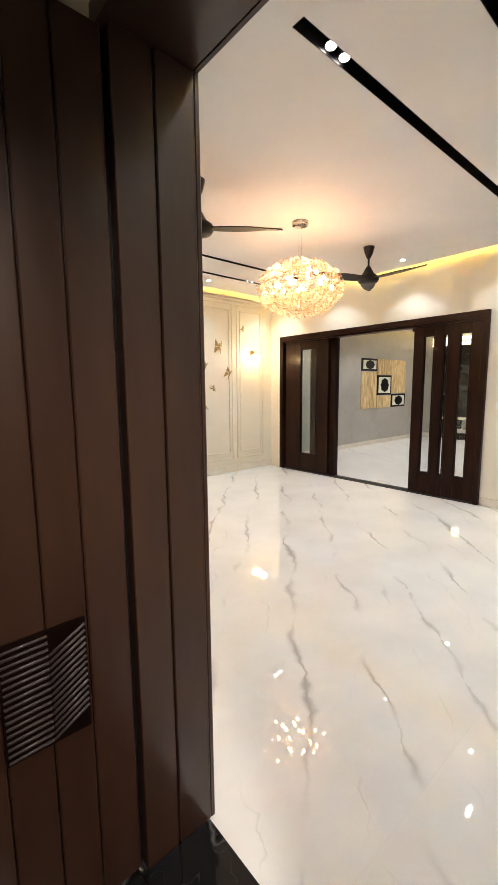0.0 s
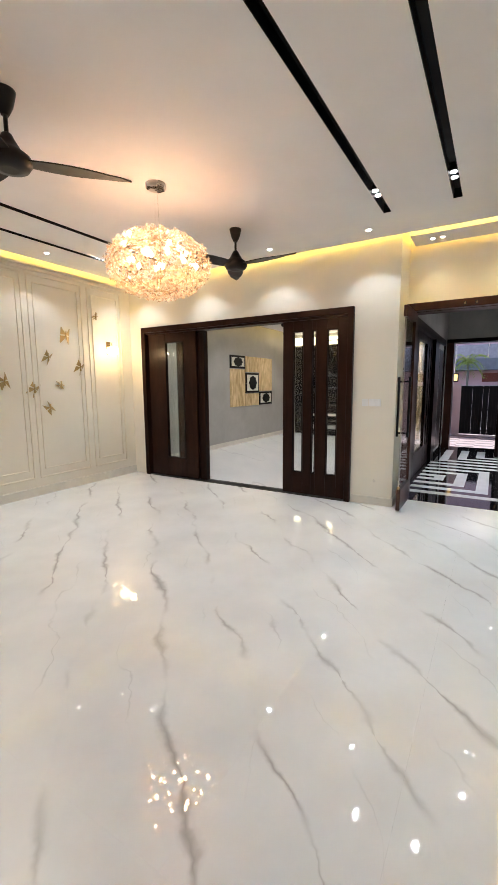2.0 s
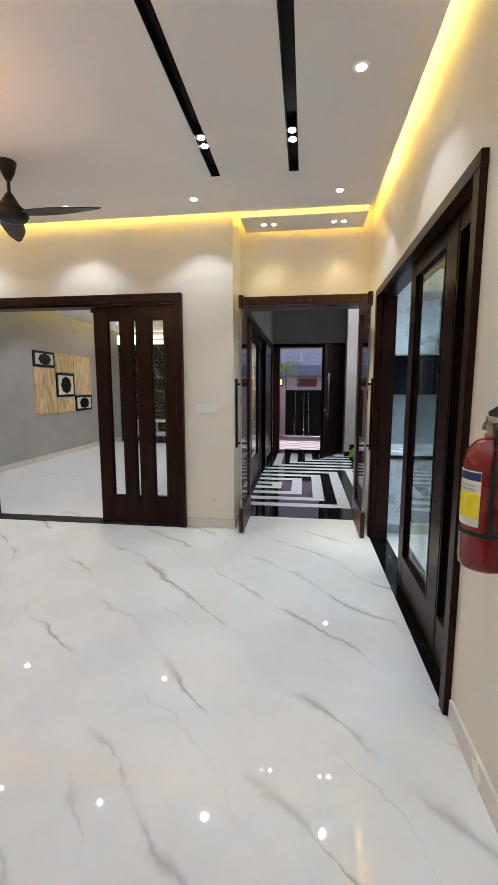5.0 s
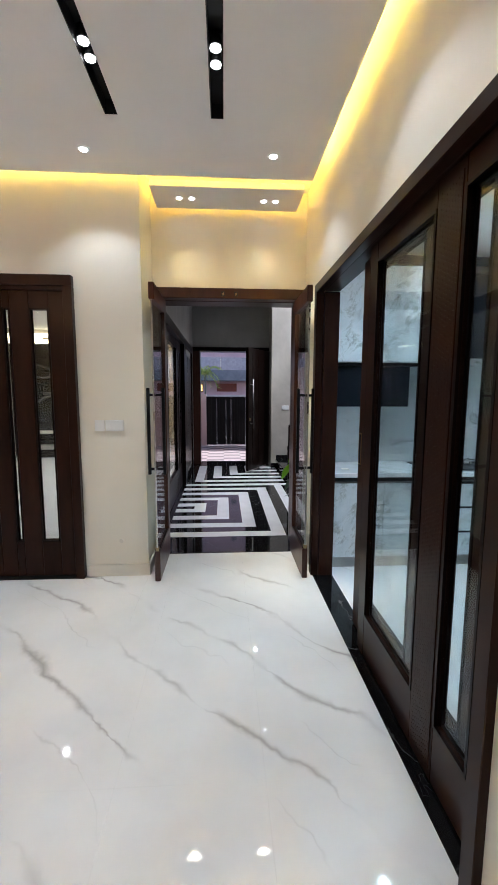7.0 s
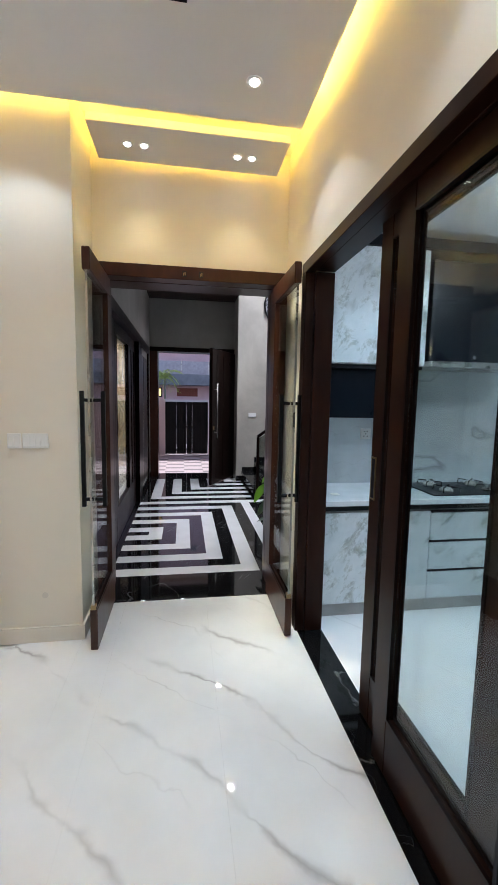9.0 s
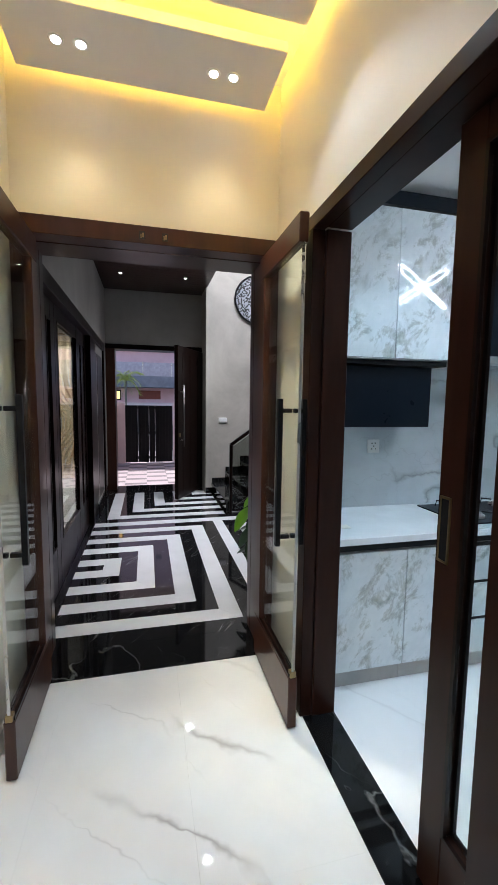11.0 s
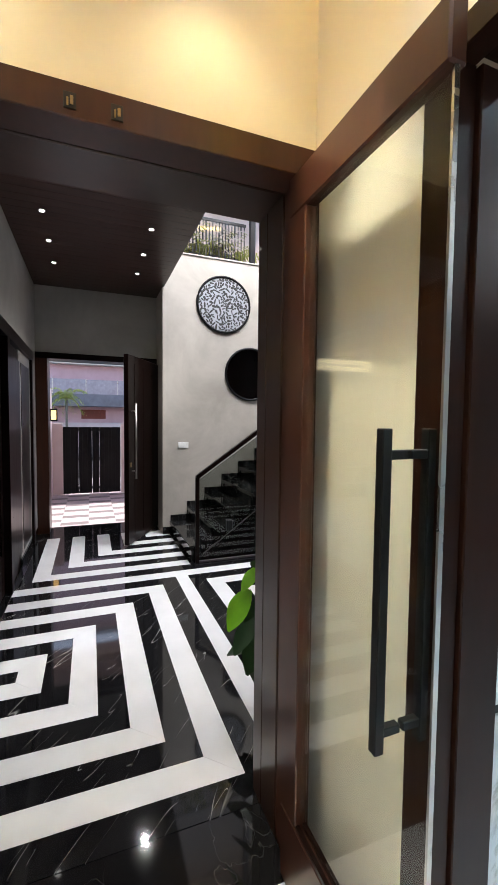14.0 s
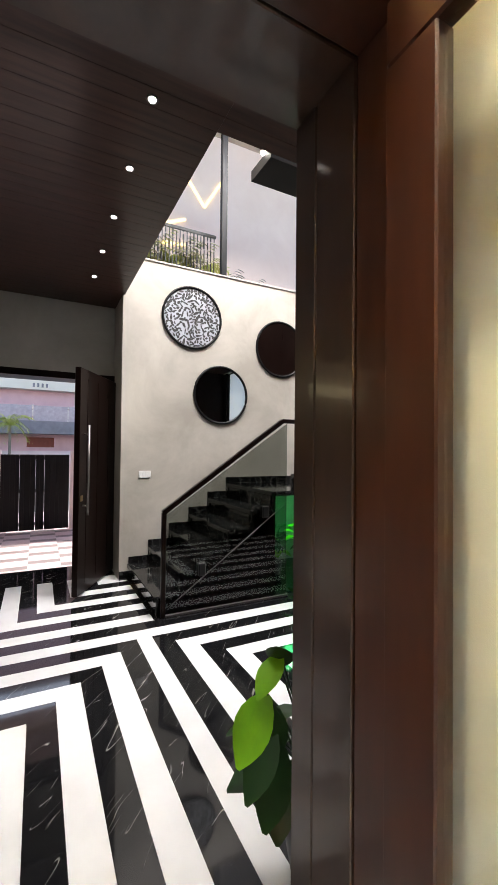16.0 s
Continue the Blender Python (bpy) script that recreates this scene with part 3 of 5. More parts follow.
def glazed_leaf(label, width, height, thick, mat, panes, z0, z1, handle_x=None):
    """A sliding leaf lying along x from 0, panes as (from, to); z0 to z1 the glass."""
    leaf = thing("sliding_door", (0, 0, 0), label, "door")
    edges = [0.0] + [e for p in panes for e in p] + [width]
    for a, b in zip(edges[0::2], edges[1::2]):
        part("stile", soft_box(a, b, 0, thick, 0.015, height, 0.003), mat, leaf)
    for a, b in panes:
        part("rail", soft_box(a, b, 0.001, thick - 0.001, 0.015, z0, 0.003), mat, leaf)
        part("rail", soft_box(a, b, 0.001, thick - 0.001, z1, height, 0.003), mat, leaf)
        pane = part("pane", soft_box(a + 0.001, b - 0.001, thick * 0.4, thick * 0.55, z0 + 0.001, z1 - 0.001, 0.0005), GLASS, leaf)
        for y in (-0.004, thick - 0.008):
            for q in ((a, a + 0.012, z0, z1), (b - 0.012, b, z0, z1), (a, b, z0, z0 + 0.012), (a, b, z1 - 0.012, z1)):
                part("bead", boxes((q[0], q[1], y, y + 0.012, q[2], q[3])), WOOD_BLACK, leaf)
    if handle_x:
        for y in (-0.005, thick - 0.001):
            pull = part("pull", boxes((handle_x - 0.022, handle_x - 0.016, y, y + 0.006, 1.1, 1.3), (handle_x + 0.016, handle_x + 0.022, y, y + 0.006, 1.1, 1.3), (handle_x - 0.022, handle_x + 0.022, y, y + 0.006, 1.1, 1.107), (handle_x - 0.022, handle_x + 0.022, y, y + 0.006, 1.293, 1.3)), BRASS, leaf, "recessed brass pull")
            part("recess", boxes((handle_x - 0.015, handle_x + 0.015, y + 0.002, y + 0.005, 1.108, 1.292)), BLACK, pull)
    return leaf


# wide sliding doors to the next room
sdf = thing("door_frame", (5.8, 3.7, 0), "dark brown wooden frame of the wide sliding doors", "door frame", kind="structure")
frame_bars(sdf, ((5.735, 5.94, 1.96, 2.03, 0, 2.36), (5.735, 5.94, 5.43, 5.51, 0, 2.36), (5.735, 5.94, 1.96, 5.51, 2.36, 2.44), (5.84, 5.94, 4.3, 4.42, 0, 2.36), (5.755, 5.92, 2.03, 5.43, 2.33, 2.36)), WOOD)
structure("sliding_track", soft_box(5.745, 5.93, 2.03, 5.43, -0.02, 0.006, 0.002), BLACK, "dark floor track of the sliding doors", "threshold")
leafB = glazed_leaf("dark brown sliding door with three narrow glass strips", 0.9, 2.335, 0.04, WOOD, ((0.13, 0.28), (0.425, 0.485), (0.605, 0.755)), 0.31, 2.2)
leafB.matrix_basis = pose(5.83, 2.03, 0, 0, 0, 90)
leafC = glazed_leaf("dark brown sliding door with one wide glass strip", 0.98, 2.335, 0.04, WOOD, ((0.24, 0.62),), 0.32, 2.19)
leafC.matrix_basis = pose(5.83, 4.42, 0, 0, 0, 90)
leafD = glazed_leaf("dark brown sliding door with two narrow glass strips", 0.94, 2.335, 0.04, WOOD, ((0.1, 0.3), (0.4, 0.66)), 0.31, 2.2)
leafD.matrix_basis = pose(5.9, 4.45, 0, 0, 0, 90)
for leaf in (leafB, leafC, leafD):
    tagged(leaf, group="sliding doors to the next room")
track = thing("door_roller", (5.86, 2.93, 2.3), "small black roller hanging from the door track", "roller")
part("wheel", soft_box(5.84, 5.88, 2.9, 2.99, 2.285, 2.33, 0.01), BLACK, track)
part("hanger", boxes((5.85, 5.87, 2.93, 2.95, 2.26, 2.29)), STEEL, track)

# kitchen opening
kf = thing("door_frame", (4.6, 0.0, 0), "dark brown wooden frame of the kitchen sliding doors", "door frame", kind="structure")
frame_bars(kf, ((5.7, 5.785, -0.0, 0.06, 0, 2.34), (5.69, 5.75, -0.124, -0.003, 0, 2.34), (3.41, 3.475, -0.124, 0.06, 0, 2.34), (3.41, 5.785, -0.0, 0.06, 2.34, 2.405), (3.475, 5.69, -0.124, -0.003, 2.345, 2.375)), WOOD)
structure("threshold_kitchen", soft_box(3.46, 5.7, -0.125, 0.045, -0.03, 0.004, 0.002), GRANITE, "black granite threshold of the kitchen", "threshold")
leafK = glazed_leaf("dark brown kitchen sliding door with wide glass panes", 1.25, 2.34, 0.04, WOOD, ((0.12, 0.345), (0.535, 1.14)), 0.26, 2.245)
leafK.matrix_basis = pose(3.46, -0.055, 0.0)
tagged(leafK, group="kitchen sliding doors")
carved = part("carved_strip", boxes((0.36, 0.52, 0.04, 0.0445, 0.06, 2.3)), WOOD, leafK, "carved woven wooden strip")
weave = bmesh.new()
for k in range(120):
    for q in range(8):
        a, z = 0.366 + 0.0185 * q, 0.065 + 0.0185 * k + 0.009 * (q % 2)
        box(weave, a, a + 0.0125, 0.0445, 0.0453, z, z + 0.0075)
tagged(part("weave", weave, WOOD, carved), kind="stuff")
leafK2 = glazed_leaf("dark brown kitchen sliding door with wide glass panes", 1.4, 2.34, 0.04, WOOD, ((0.16, 0.4), (0.62, 1.3)), 0.26, 2.245, 1.365)
leafK2.matrix_basis = pose(3.56, -0.108, 0.0)
tagged(leafK2, group="kitchen sliding doors")

# double door of the entrance
ef = thing("door_frame", (6.37, 0.74, 0), "dark brown wooden frame of the glazed double door", "door frame", kind="structure")
frame_bars(ef, ((6.27, 6.39, 0.035, 0.108, 0, 2.4), (6.27, 6.39, 1.37, 1.445, 0, 2.4), (6.27, 6.39, 0.035, 1.445, 2.4, 2.492)), WOOD_RED)
frame_bars(ef, ((6.393, 6.528, 0.035, 0.112, 0, 2.4), (6.531, 6.618, 0.035, 0.112, 0, 2.4), (6.393, 6.528, 1.366, 1.445, 0, 2.4), (6.531, 6.618, 1.366, 1.445, 0, 2.4), (6.393, 6.618, 0.035, 1.445, 2.397, 2.492)), WOOD_DOOR)
for y in (0.68, 0.8):
    lock = part("latch", soft_box(6.266, 6.2705, y - 0.016, y + 0.016, 2.42, 2.462, 0.001), RUBBER, ef, "dark latch recess")
    part("catch", soft_box(6.262, 6.2665, y - 0.009, y - 0.001, 2.43, 2.452, 0.001), BRASS, lock, "worn brass catch")
    part("catch", soft_box(6.263, 6.2665, y + 0.003, y + 0.008, 2.425, 2.447, 0.001), BRASS, lock, "worn brass catch")
structure("threshold_entrance", soft_box(6.24, 6.538, 0.112, 1.366, -0.03, 0.004, 0.002), GRANITE, "glossy black granite threshold", "threshold")


def entrance_leaf():
    leaf = thing("door_leaf", (0, 0, 0), "open glazed door with dark wooden rails and a black bar handle", "door", "entrance double door")
    part("hinge_stile", soft_box(-0.11, 0, -0.022, 0.022, 0.27, 2.25, 0.004), WOOD_RED, leaf)
    part("top_rail", soft_box(-0.64, 0, -0.022, 0.022, 2.25, 2.375, 0.005), WOOD_RED, leaf)
    part("bottom_rail", soft_box(-0.64, 0, -0.022, 0.022, 0.012, 0.27, 0.005), WOOD_RED, leaf)
    part("pane", soft_box(-0.632, -0.11, -0.005, 0.005, 0.271, 2.249, 0.001), GLASS, leaf)
    part("edge_strip", boxes((-0.638, -0.632, -0.006, 0.006, 0.271, 2.249)), STEEL, leaf, "thin metal glass edge")
    part("bead", boxes((-0.63, -0.11, -0.02, -0.006, 0.27, 0.284), (-0.63, -0.11, 0.006, 0.02, 0.27, 0.284)), WOOD_BLACK, leaf)
    part("patch", soft_box(-0.642, -0.61, -0.014, 0.014, 0.27, 0.3, 0.002), BRASS, leaf, "small brass glass clamp")
    for s in (-1, 1):
        bar = part("handle", soft_box(-0.552, -0.528, s * 0.06 - 0.012, s * 0.06 + 0.012, 0.885, 1.585, 0.002), BLACK, leaf, "black square bar handle")
        for z in (0.93, 1.53):
            part("standoff", soft_box(-0.55, -0.53, min(0.004 * s, 0.05 * s), max(0.004 * s, 0.05 * s), z - 0.01, z + 0.01, 0.002), BLACK, bar)
    return leaf


rleaf = entrance_leaf()
rleaf.matrix_basis = pose(6.268, 0.128, 0)
copy_thing(rleaf, pose(6.268, 1.338, 0, 0, 0, 0))

# hall side: panelled glazed screen
hs = thing("door_frame", (8.6, 1.5, 0), "dark wooden frame of the hall screen", "door frame", kind="structure")
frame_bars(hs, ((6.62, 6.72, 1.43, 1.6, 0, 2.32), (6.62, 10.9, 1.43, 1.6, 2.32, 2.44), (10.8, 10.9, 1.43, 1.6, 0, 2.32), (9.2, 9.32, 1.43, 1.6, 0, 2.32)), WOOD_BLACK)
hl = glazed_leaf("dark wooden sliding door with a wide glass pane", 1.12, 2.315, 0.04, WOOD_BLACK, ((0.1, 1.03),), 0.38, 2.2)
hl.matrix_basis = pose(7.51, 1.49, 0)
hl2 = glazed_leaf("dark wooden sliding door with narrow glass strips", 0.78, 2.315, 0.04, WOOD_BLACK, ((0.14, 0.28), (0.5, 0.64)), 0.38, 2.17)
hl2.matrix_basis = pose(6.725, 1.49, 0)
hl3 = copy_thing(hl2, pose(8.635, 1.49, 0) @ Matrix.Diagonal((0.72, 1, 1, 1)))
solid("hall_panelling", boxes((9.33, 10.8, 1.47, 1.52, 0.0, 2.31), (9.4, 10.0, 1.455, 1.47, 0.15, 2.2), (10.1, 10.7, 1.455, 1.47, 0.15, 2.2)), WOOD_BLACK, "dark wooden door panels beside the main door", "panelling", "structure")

# main door
mf = thing("door_frame", (11.4, 0.6, 0), "dark wooden frame of the main door", "door frame", kind="structure")
# redder wood on this jamb stands in for daylight falling on it from the porch
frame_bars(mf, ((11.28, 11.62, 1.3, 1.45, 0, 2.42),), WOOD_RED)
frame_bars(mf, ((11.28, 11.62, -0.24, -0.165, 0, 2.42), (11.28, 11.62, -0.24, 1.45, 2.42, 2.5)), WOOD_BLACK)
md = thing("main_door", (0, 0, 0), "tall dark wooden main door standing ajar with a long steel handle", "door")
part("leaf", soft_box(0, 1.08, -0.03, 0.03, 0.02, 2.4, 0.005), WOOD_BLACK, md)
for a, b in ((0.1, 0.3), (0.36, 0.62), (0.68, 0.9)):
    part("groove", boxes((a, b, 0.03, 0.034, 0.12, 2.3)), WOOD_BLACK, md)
mh = part("handle", tube([(0.98, 0.085, 0.85), (0.98, 0.085, 1.8)], 0.014), plain("dull_steel", (0.3, 0.28, 0.26), 0.4, 1.0), md, "long brushed steel handle")
for z in (0.95, 1.7):
    part("standoff", tube([(0.98, 0.028, z), (0.98, 0.085, z)], 0.009), STEEL, mh)
part("lock", soft_box(1.0, 1.05, 0.03, 0.042, 1.0, 1.06, 0.004), BRASS, md, "brass lock plate")
md.matrix_basis = pose(11.25, -0.175, 0, 0, 0, 151)

# ---- ceiling fixtures of the lounge ----
slot = thing("recessed_track_light", (0, 0, 0), "long black recessed slot with small spotlights", "ceiling light", "ceiling slots")
part("housing", boxes((1.73, 5.04, -0.037, -0.034, 0.0, 0.084), (1.73, 5.04, 0.034, 0.037, 0, 0.084), (1.73, 5.04, -0.037, 0.037, 0.08, 0.084), (1.73, 1.733, -0.034, 0.034, 0, 0.08), (5.037, 5.04, -0.034, 0.034, 0, 0.08)), BLACK, slot)
for x in (1.97, 2.08, 4.56, 4.66):
    body = part("spot", lathe([(0.03, 0.02), (0.03, 0.075)], (x, 0, 0), 16), BLACK, slot)
    part("lens", lathe([(0.026, 0.014), (0.026, 0.0195)], (x, 0, 0), 16), LED_W, body, "glowing white lens")
SLOTS = (0.8275, 1.4415, 4.4225, 5.0325)
slot.matrix_basis = pose(0, SLOTS[0], CEIL_Z + 0.001)
for y in SLOTS[1:]:
    copy_thing(slot, pose(0, y, CEIL_Z + 0.001))
for y in SLOTS:
    for x in (2.03, 4.61):
        lamp("slot_beam", "SPOT", (x, y, CEIL_Z + 0.005), SPOT_W * 1.3, WARM, 0.02, 95, 0.7)

down = thing("downlight", (0, 0, 0), "small round white downlight set in the ceiling", "ceiling light", "downlights")
part("rim", lathe([(0.026, -0.002), (0.04, -0.004), (0.042, 0.0)], (0, 0, 0), 20), WHITE_P, down)
part("lens", lathe([(0.024, -0.006), (0.025, -0.0021)], (0, 0, 0), 20), LED_W, down, "glowing white lens")
DOWN = [(5.4, y) for y in (0.45, 1.72, 2.93, 4.15, 5.36)] + [(x, y) for x in (1.35, 2.7, 4.04) for y in (0.45, 5.36)]
down.matrix_basis = pose(*DOWN[0], CEIL_Z - 0.0005)
for x, y in DOWN[1:]:
    copy_thing(down, pose(x, y, CEIL_Z - 0.0005))
for x, y in DOWN:
    lamp("downlight_beam", "SPOT", (x, y, CEIL_Z - 0.012), SPOT_W * 1.1, WARM, 0.02, 104, 0.45)
for x, y in ((6.055, 1.16), (6.055, 1.056), (6.065, 0.452), (6.065, 0.354)):
    copy_thing(down, pose(x, y, CEIL_Z - 0.0005) @ Matrix.Diagonal((0.8, 0.8, 1, 1)))
for y, k in ((1.108, 0.55), (0.403, 0.55)):
    lamp("panel_beam", "SPOT", (6.06, y, CEIL_Z - 0.012), SPOT_W * k, (1.0, 0.82, 0.5), 0.03, 88, 0.65)

# extra narrow spot, added to brighten the wall behind the right glass leaf
lamp("panel_beam", "SPOT", (6.065, 0.354, CEIL_Z - 0.012), 95, (1.0, 0.91, 0.64), 0.03, 36, 1.0, (5.85, 0.03, 0.7))


def fan(turn):
    f = thing("ceiling_fan", (0, 0, 0), "dark brown three-blade ceiling fan at rest", "ceiling fan", "ceiling fans")
    part("canopy", lathe([(0.02, -0.13), (0.045, -0.08), (0.062, -0.015), (0.064, 0)], n=20), FAN_M, f)
    part("rod", lathe([(0.012, -0.24), (0.012, -0.12)], n=10), FAN_M, f)
    part("motor", lathe([(0.05, -0.415), (0.105, -0.405), (0.125, -0.375), (0.118, -0.34), (0.075, -0.31), (0.05, -0.27), (0.026, -0.225), (0.02, -0.22)], n=28), FAN_M, f)
    for k in range(3):
        bm = bmesh.new()
        prof = []
        for i in range(9):
            s = i / 8
            r = 0.1 + 0.59 * s
            w = 0.07 + 0.026 * math.sin(math.pi * min(1, s * 1.25)) - 0.022 * s
            if i == 8:
                w = 0.02
            prof.append((r, w, -0.365 + 0.02 * s))
        top = []
        for r, w, z in prof:
            top.append([bm.verts.new((r, sgn * w, z + sgn * 0.012 + dz)) for sgn in (-1, 1) for dz in (0, 0.008)])
        for a, b in zip(top, top[1:]):
            for i, j in ((0, 1), (1, 3), (3, 2), (2, 0)):
                bm.faces.new((a[i], a[j], b[j], b[i]))
        bm.faces.new([top[0][i] for i in (0, 1, 3, 2)])
        bm.faces.new([top[-1][i] for i in (0, 2, 3, 1)])
        bm.transform(Matrix.Rotation(radians(turn + 120 * k), 4, "Z"))
        part("blade", bm, FAN_M, f)
    return f


fan(-33).matrix_basis = pose(2.18, 2.915, CEIL_Z)
fan(34).matrix_basis = pose(4.62, 2.93, CEIL_Z)


def chandelier(cx, cy, cz):
    c = thing("chandelier", (cx, cy, CEIL_Z), "round chandelier of blush crystal flowers glowing warm", "chandelier")
    part("canopy", lathe([(0.075, -0.035), (0.085, -0.03), (0.085, 0)], (cx, cy, CEIL_Z - 0.0005), 24), STEEL, c, "round steel ceiling cup")
    for dx in (-0.03, 0.03):
        part("wire", tube([(cx + dx, cy, cz + 0.22), (cx + dx * 0.4, cy, CEIL_Z - 0.03)], 0.0015, 6), STEEL, c)
    ring = [(cx + 0.36 * math.cos(a), cy + 0.36 * math.sin(a), cz + 0.05) for a in (2 * math.pi * k / 28 for k in range(28))]
    part("ring", tube(ring, 0.006, 6, True), BRASS, c)
    for k in range(4):
        a = math.pi * k / 4
        hoop = [(cx + 0.38 * math.cos(a) * math.cos(b), cy + 0.38 * math.sin(a) * math.cos(b), cz + 0.21 * math.sin(b)) for b in (2 * math.pi * j / 28 for j in range(28))]
        part("hoop", tube(hoop, 0.004, 5, True), BRASS, c)
    rng = random.Random(7)
    bm = bmesh.new()
    for _ in range(2600):
        u, t = rng.uniform(-1, 1), rng.uniform(0, 2 * math.pi)
        s = math.sqrt(1 - u * u)
        k = rng.uniform(0.9, 1.05)
        p = Vector((cx + 0.425 * k * s * math.cos(t), cy + 0.425 * k * s * math.sin(t), cz + 0.27 * k * u))
        nrm = Vector((s * math.cos(t), s * math.sin(t), u * 1.6)).normalized()
        nrm = (nrm + Vector((rng.uniform(-0.6, 0.6), rng.uniform(-0.6, 0.6), rng.uniform(-0.6, 0.6)))).normalized()
        q = nrm.to_track_quat("Z", "Y").to_matrix()
        r = rng.uniform(0.012, 0.023)
        mid = bm.verts.new(p - nrm * 0.008)
        tips = []
        for j in range(8):
            a = math.pi * j / 4 + t
            rr = r if j % 2 == 0 else r * 0.45
            tips.append(bm.verts.new(p + q @ Vector((rr * math.cos(a), rr * math.sin(a), 0.006 if j % 2 == 0 else 0))))
        for j in range(8):
            bm.faces.new((mid, tips[j], tips[(j + 1) % 8]))
    me = bpy.data.meshes.new("crystal_shell")
    bm.transform(Matrix.Translation(-Vector((cx, cy, CEIL_Z))))
    bm.to_mesh(me)
    bm.free()
    me.materials.append(CRYSTAL)
    fl = new("crystal_shell", me)
    fl.parent = c
    tagged(fl, "blush and clear crystal flowers", kind="stuff")
    for k in range(20):
        a = 2.4 * k
        q = 0.33 * math.sqrt((k + 0.5) / 20)
        part("bulb", lathe([(0.006, -0.022), (0.014, -0.008), (0.015, 0.008), (0.004, 0.022)], (cx + q * math.cos(a), cy + q * math.sin(a), cz + 0.05 + 0.08 * (k % 3 - 0.5)), 10), BULB, c)


chandelier(3.44, 2.955, 2.515)

# ---- north wall: mouldings, butterflies, sconce ----
mould = thing("wall_moulding", (3.4, 5.8, 0), "cream wall mouldings in nested rectangles", "moulding", kind="structure")
for a, b in ((0.98, 1.95), (2.03, 2.85), (2.93, 3.93), (4.0, 4.84), (4.93, 5.58)):
    for d, w in ((0.0, 0.022), (0.075, 0.014)):
        x0, x1, z0, z1 = a + d, b - d, 0.24 + d * 1.6, 2.98 - d * 1.4
        for q in ((x0, x0 + w, z0, z1), (x1 - w, x1, z0, z1), (x0 + w, x1 - w, z0, z0 + w), (x0 + w, x1 - w, z1 - w, z1)):
            part("strip", soft_box(q[0], q[1], 5.782, 5.7995, q[2], q[3], 0.004), CREAM_TRIM, mould)
for z, t in ((3.02, 0.03), (3.075, 0.045)):
    part("crown", soft_box(0.93, 5.77, 5.8 - t, 5.7995, z, z + 0.03, 0.006), CREAM_TRIM, mould)
structure("baseboard_north", soft_box(0.93, 5.78, 5.782, 5.7995, 0, 0.12, 0.004), SKIRT, "pale stone baseboard under the moulding wall", "baseboard")


def butterfly(x, z, turn, spread, size):
    b = thing("wall_butterfly", (x, 5.799, z), "gold metal butterfly fixed to the cream wall", "wall ornament", "gold butterflies")
    part("body", tube([(x, 5.77, z - 0.035 * size), (x, 5.765, z + 0.04 * size)], 0.006 * size, 8), GOLD, b)
    part("pin", tube([(x, 5.7985, z), (x, 5.77, z)], 0.003, 6), GOLD, b)
    for s in (-1, 1):
        for name, pts in (("upper_wing", ((0, 0.01), (0.045, 0.075), (0.1, 0.085), (0.105, 0.045), (0.06, 0.005))), ("lower_wing", ((0, 0.0), (0.055, -0.005), (0.075, -0.045), (0.045, -0.075), (0.012, -0.03)))):
            bm = prism([(px * size, pz * size) for px, pz in pts], -0.0015, 0.0015)
            bm.transform(Matrix.Translation((x, 5.768, z)) @ Matrix.Rotation(radians(turn), 4, "Y") @ Matrix.Rotation(radians(s * spread), 4, "Z") @ Matrix.Diagonal((s, 1, 1, 1)) @ Matrix.Rotation(radians(90), 4, "X"))
            part(name, bm, GOLD, b)


for x, z, turn, spread, size in ((4.53, 2.22, 8, 25, 1.2), (5.07, 2.56, 55, 55, 1.2), (4.23, 1.9, 30, 35, 1.2), (4.74, 1.78, 28, 30, 1.25), (4.4, 1.52, -65, 50, 1.1), (4.21, 1.2, -40, 35, 1.15), (4.0, 1.47, 35, 30, 1.3), (3.61, 1.57, -15, 30, 1.2), (3.36, 1.75, 12, 30, 1.2)):
    butterfly(x, z, turn, spread, size * 1.25)

sc = thing("wall_sconce", (5.3, 5.799, 2.06), "small wall sconce with a warm glowing glass shade", "wall lamp")
part("back_plate", soft_box(5.26, 5.34, 5.785, 5.7985, 2.0, 2.2, 0.006), BRASS, sc)
part("arm", tube([(5.3, 5.786, 2.15), (5.3, 5.72, 2.17), (5.3, 5.7, 2.12)], 0.007), BRASS, sc)
part("shade", lathe([(0.035, -0.065), (0.075, -0.055), (0.095, 0.0), (0.075, 0.05), (0.02, 0.06)], (5.3, 5.7, 2.06), 20), SHADE_G, sc, "warm glowing frosted glass")
lamp("sconce_light", "POINT", (5.3, 5.5, 2.06), 5, (1.0, 0.66, 0.3), 0.05)


# ---- switches and sockets ----
def switch_plate(name, corner, size, axis, gangs, label):
    """A plate on a wall; axis is the wall's normal, -x or +y."""
    s = thing(name, corner, label, "switch")
    w, h = size
    x, y, z = corner
    if axis == "x":
        part("plate", soft_box(x - 0.011, x - 0.0005, y - w, y, z, z + h, 0.003), WHITE_P, s)
        for k in range(gangs):
            a = y - w + 0.008 + k * (w - 0.016) / gangs
            part("key", soft_box(x - 0.014, x - 0.0111, a + 0.002, a + (w - 0.016) / gangs - 0.002, z + 0.012, z + h - 0.012, 0.0012), WHITE_P, s)
    return s


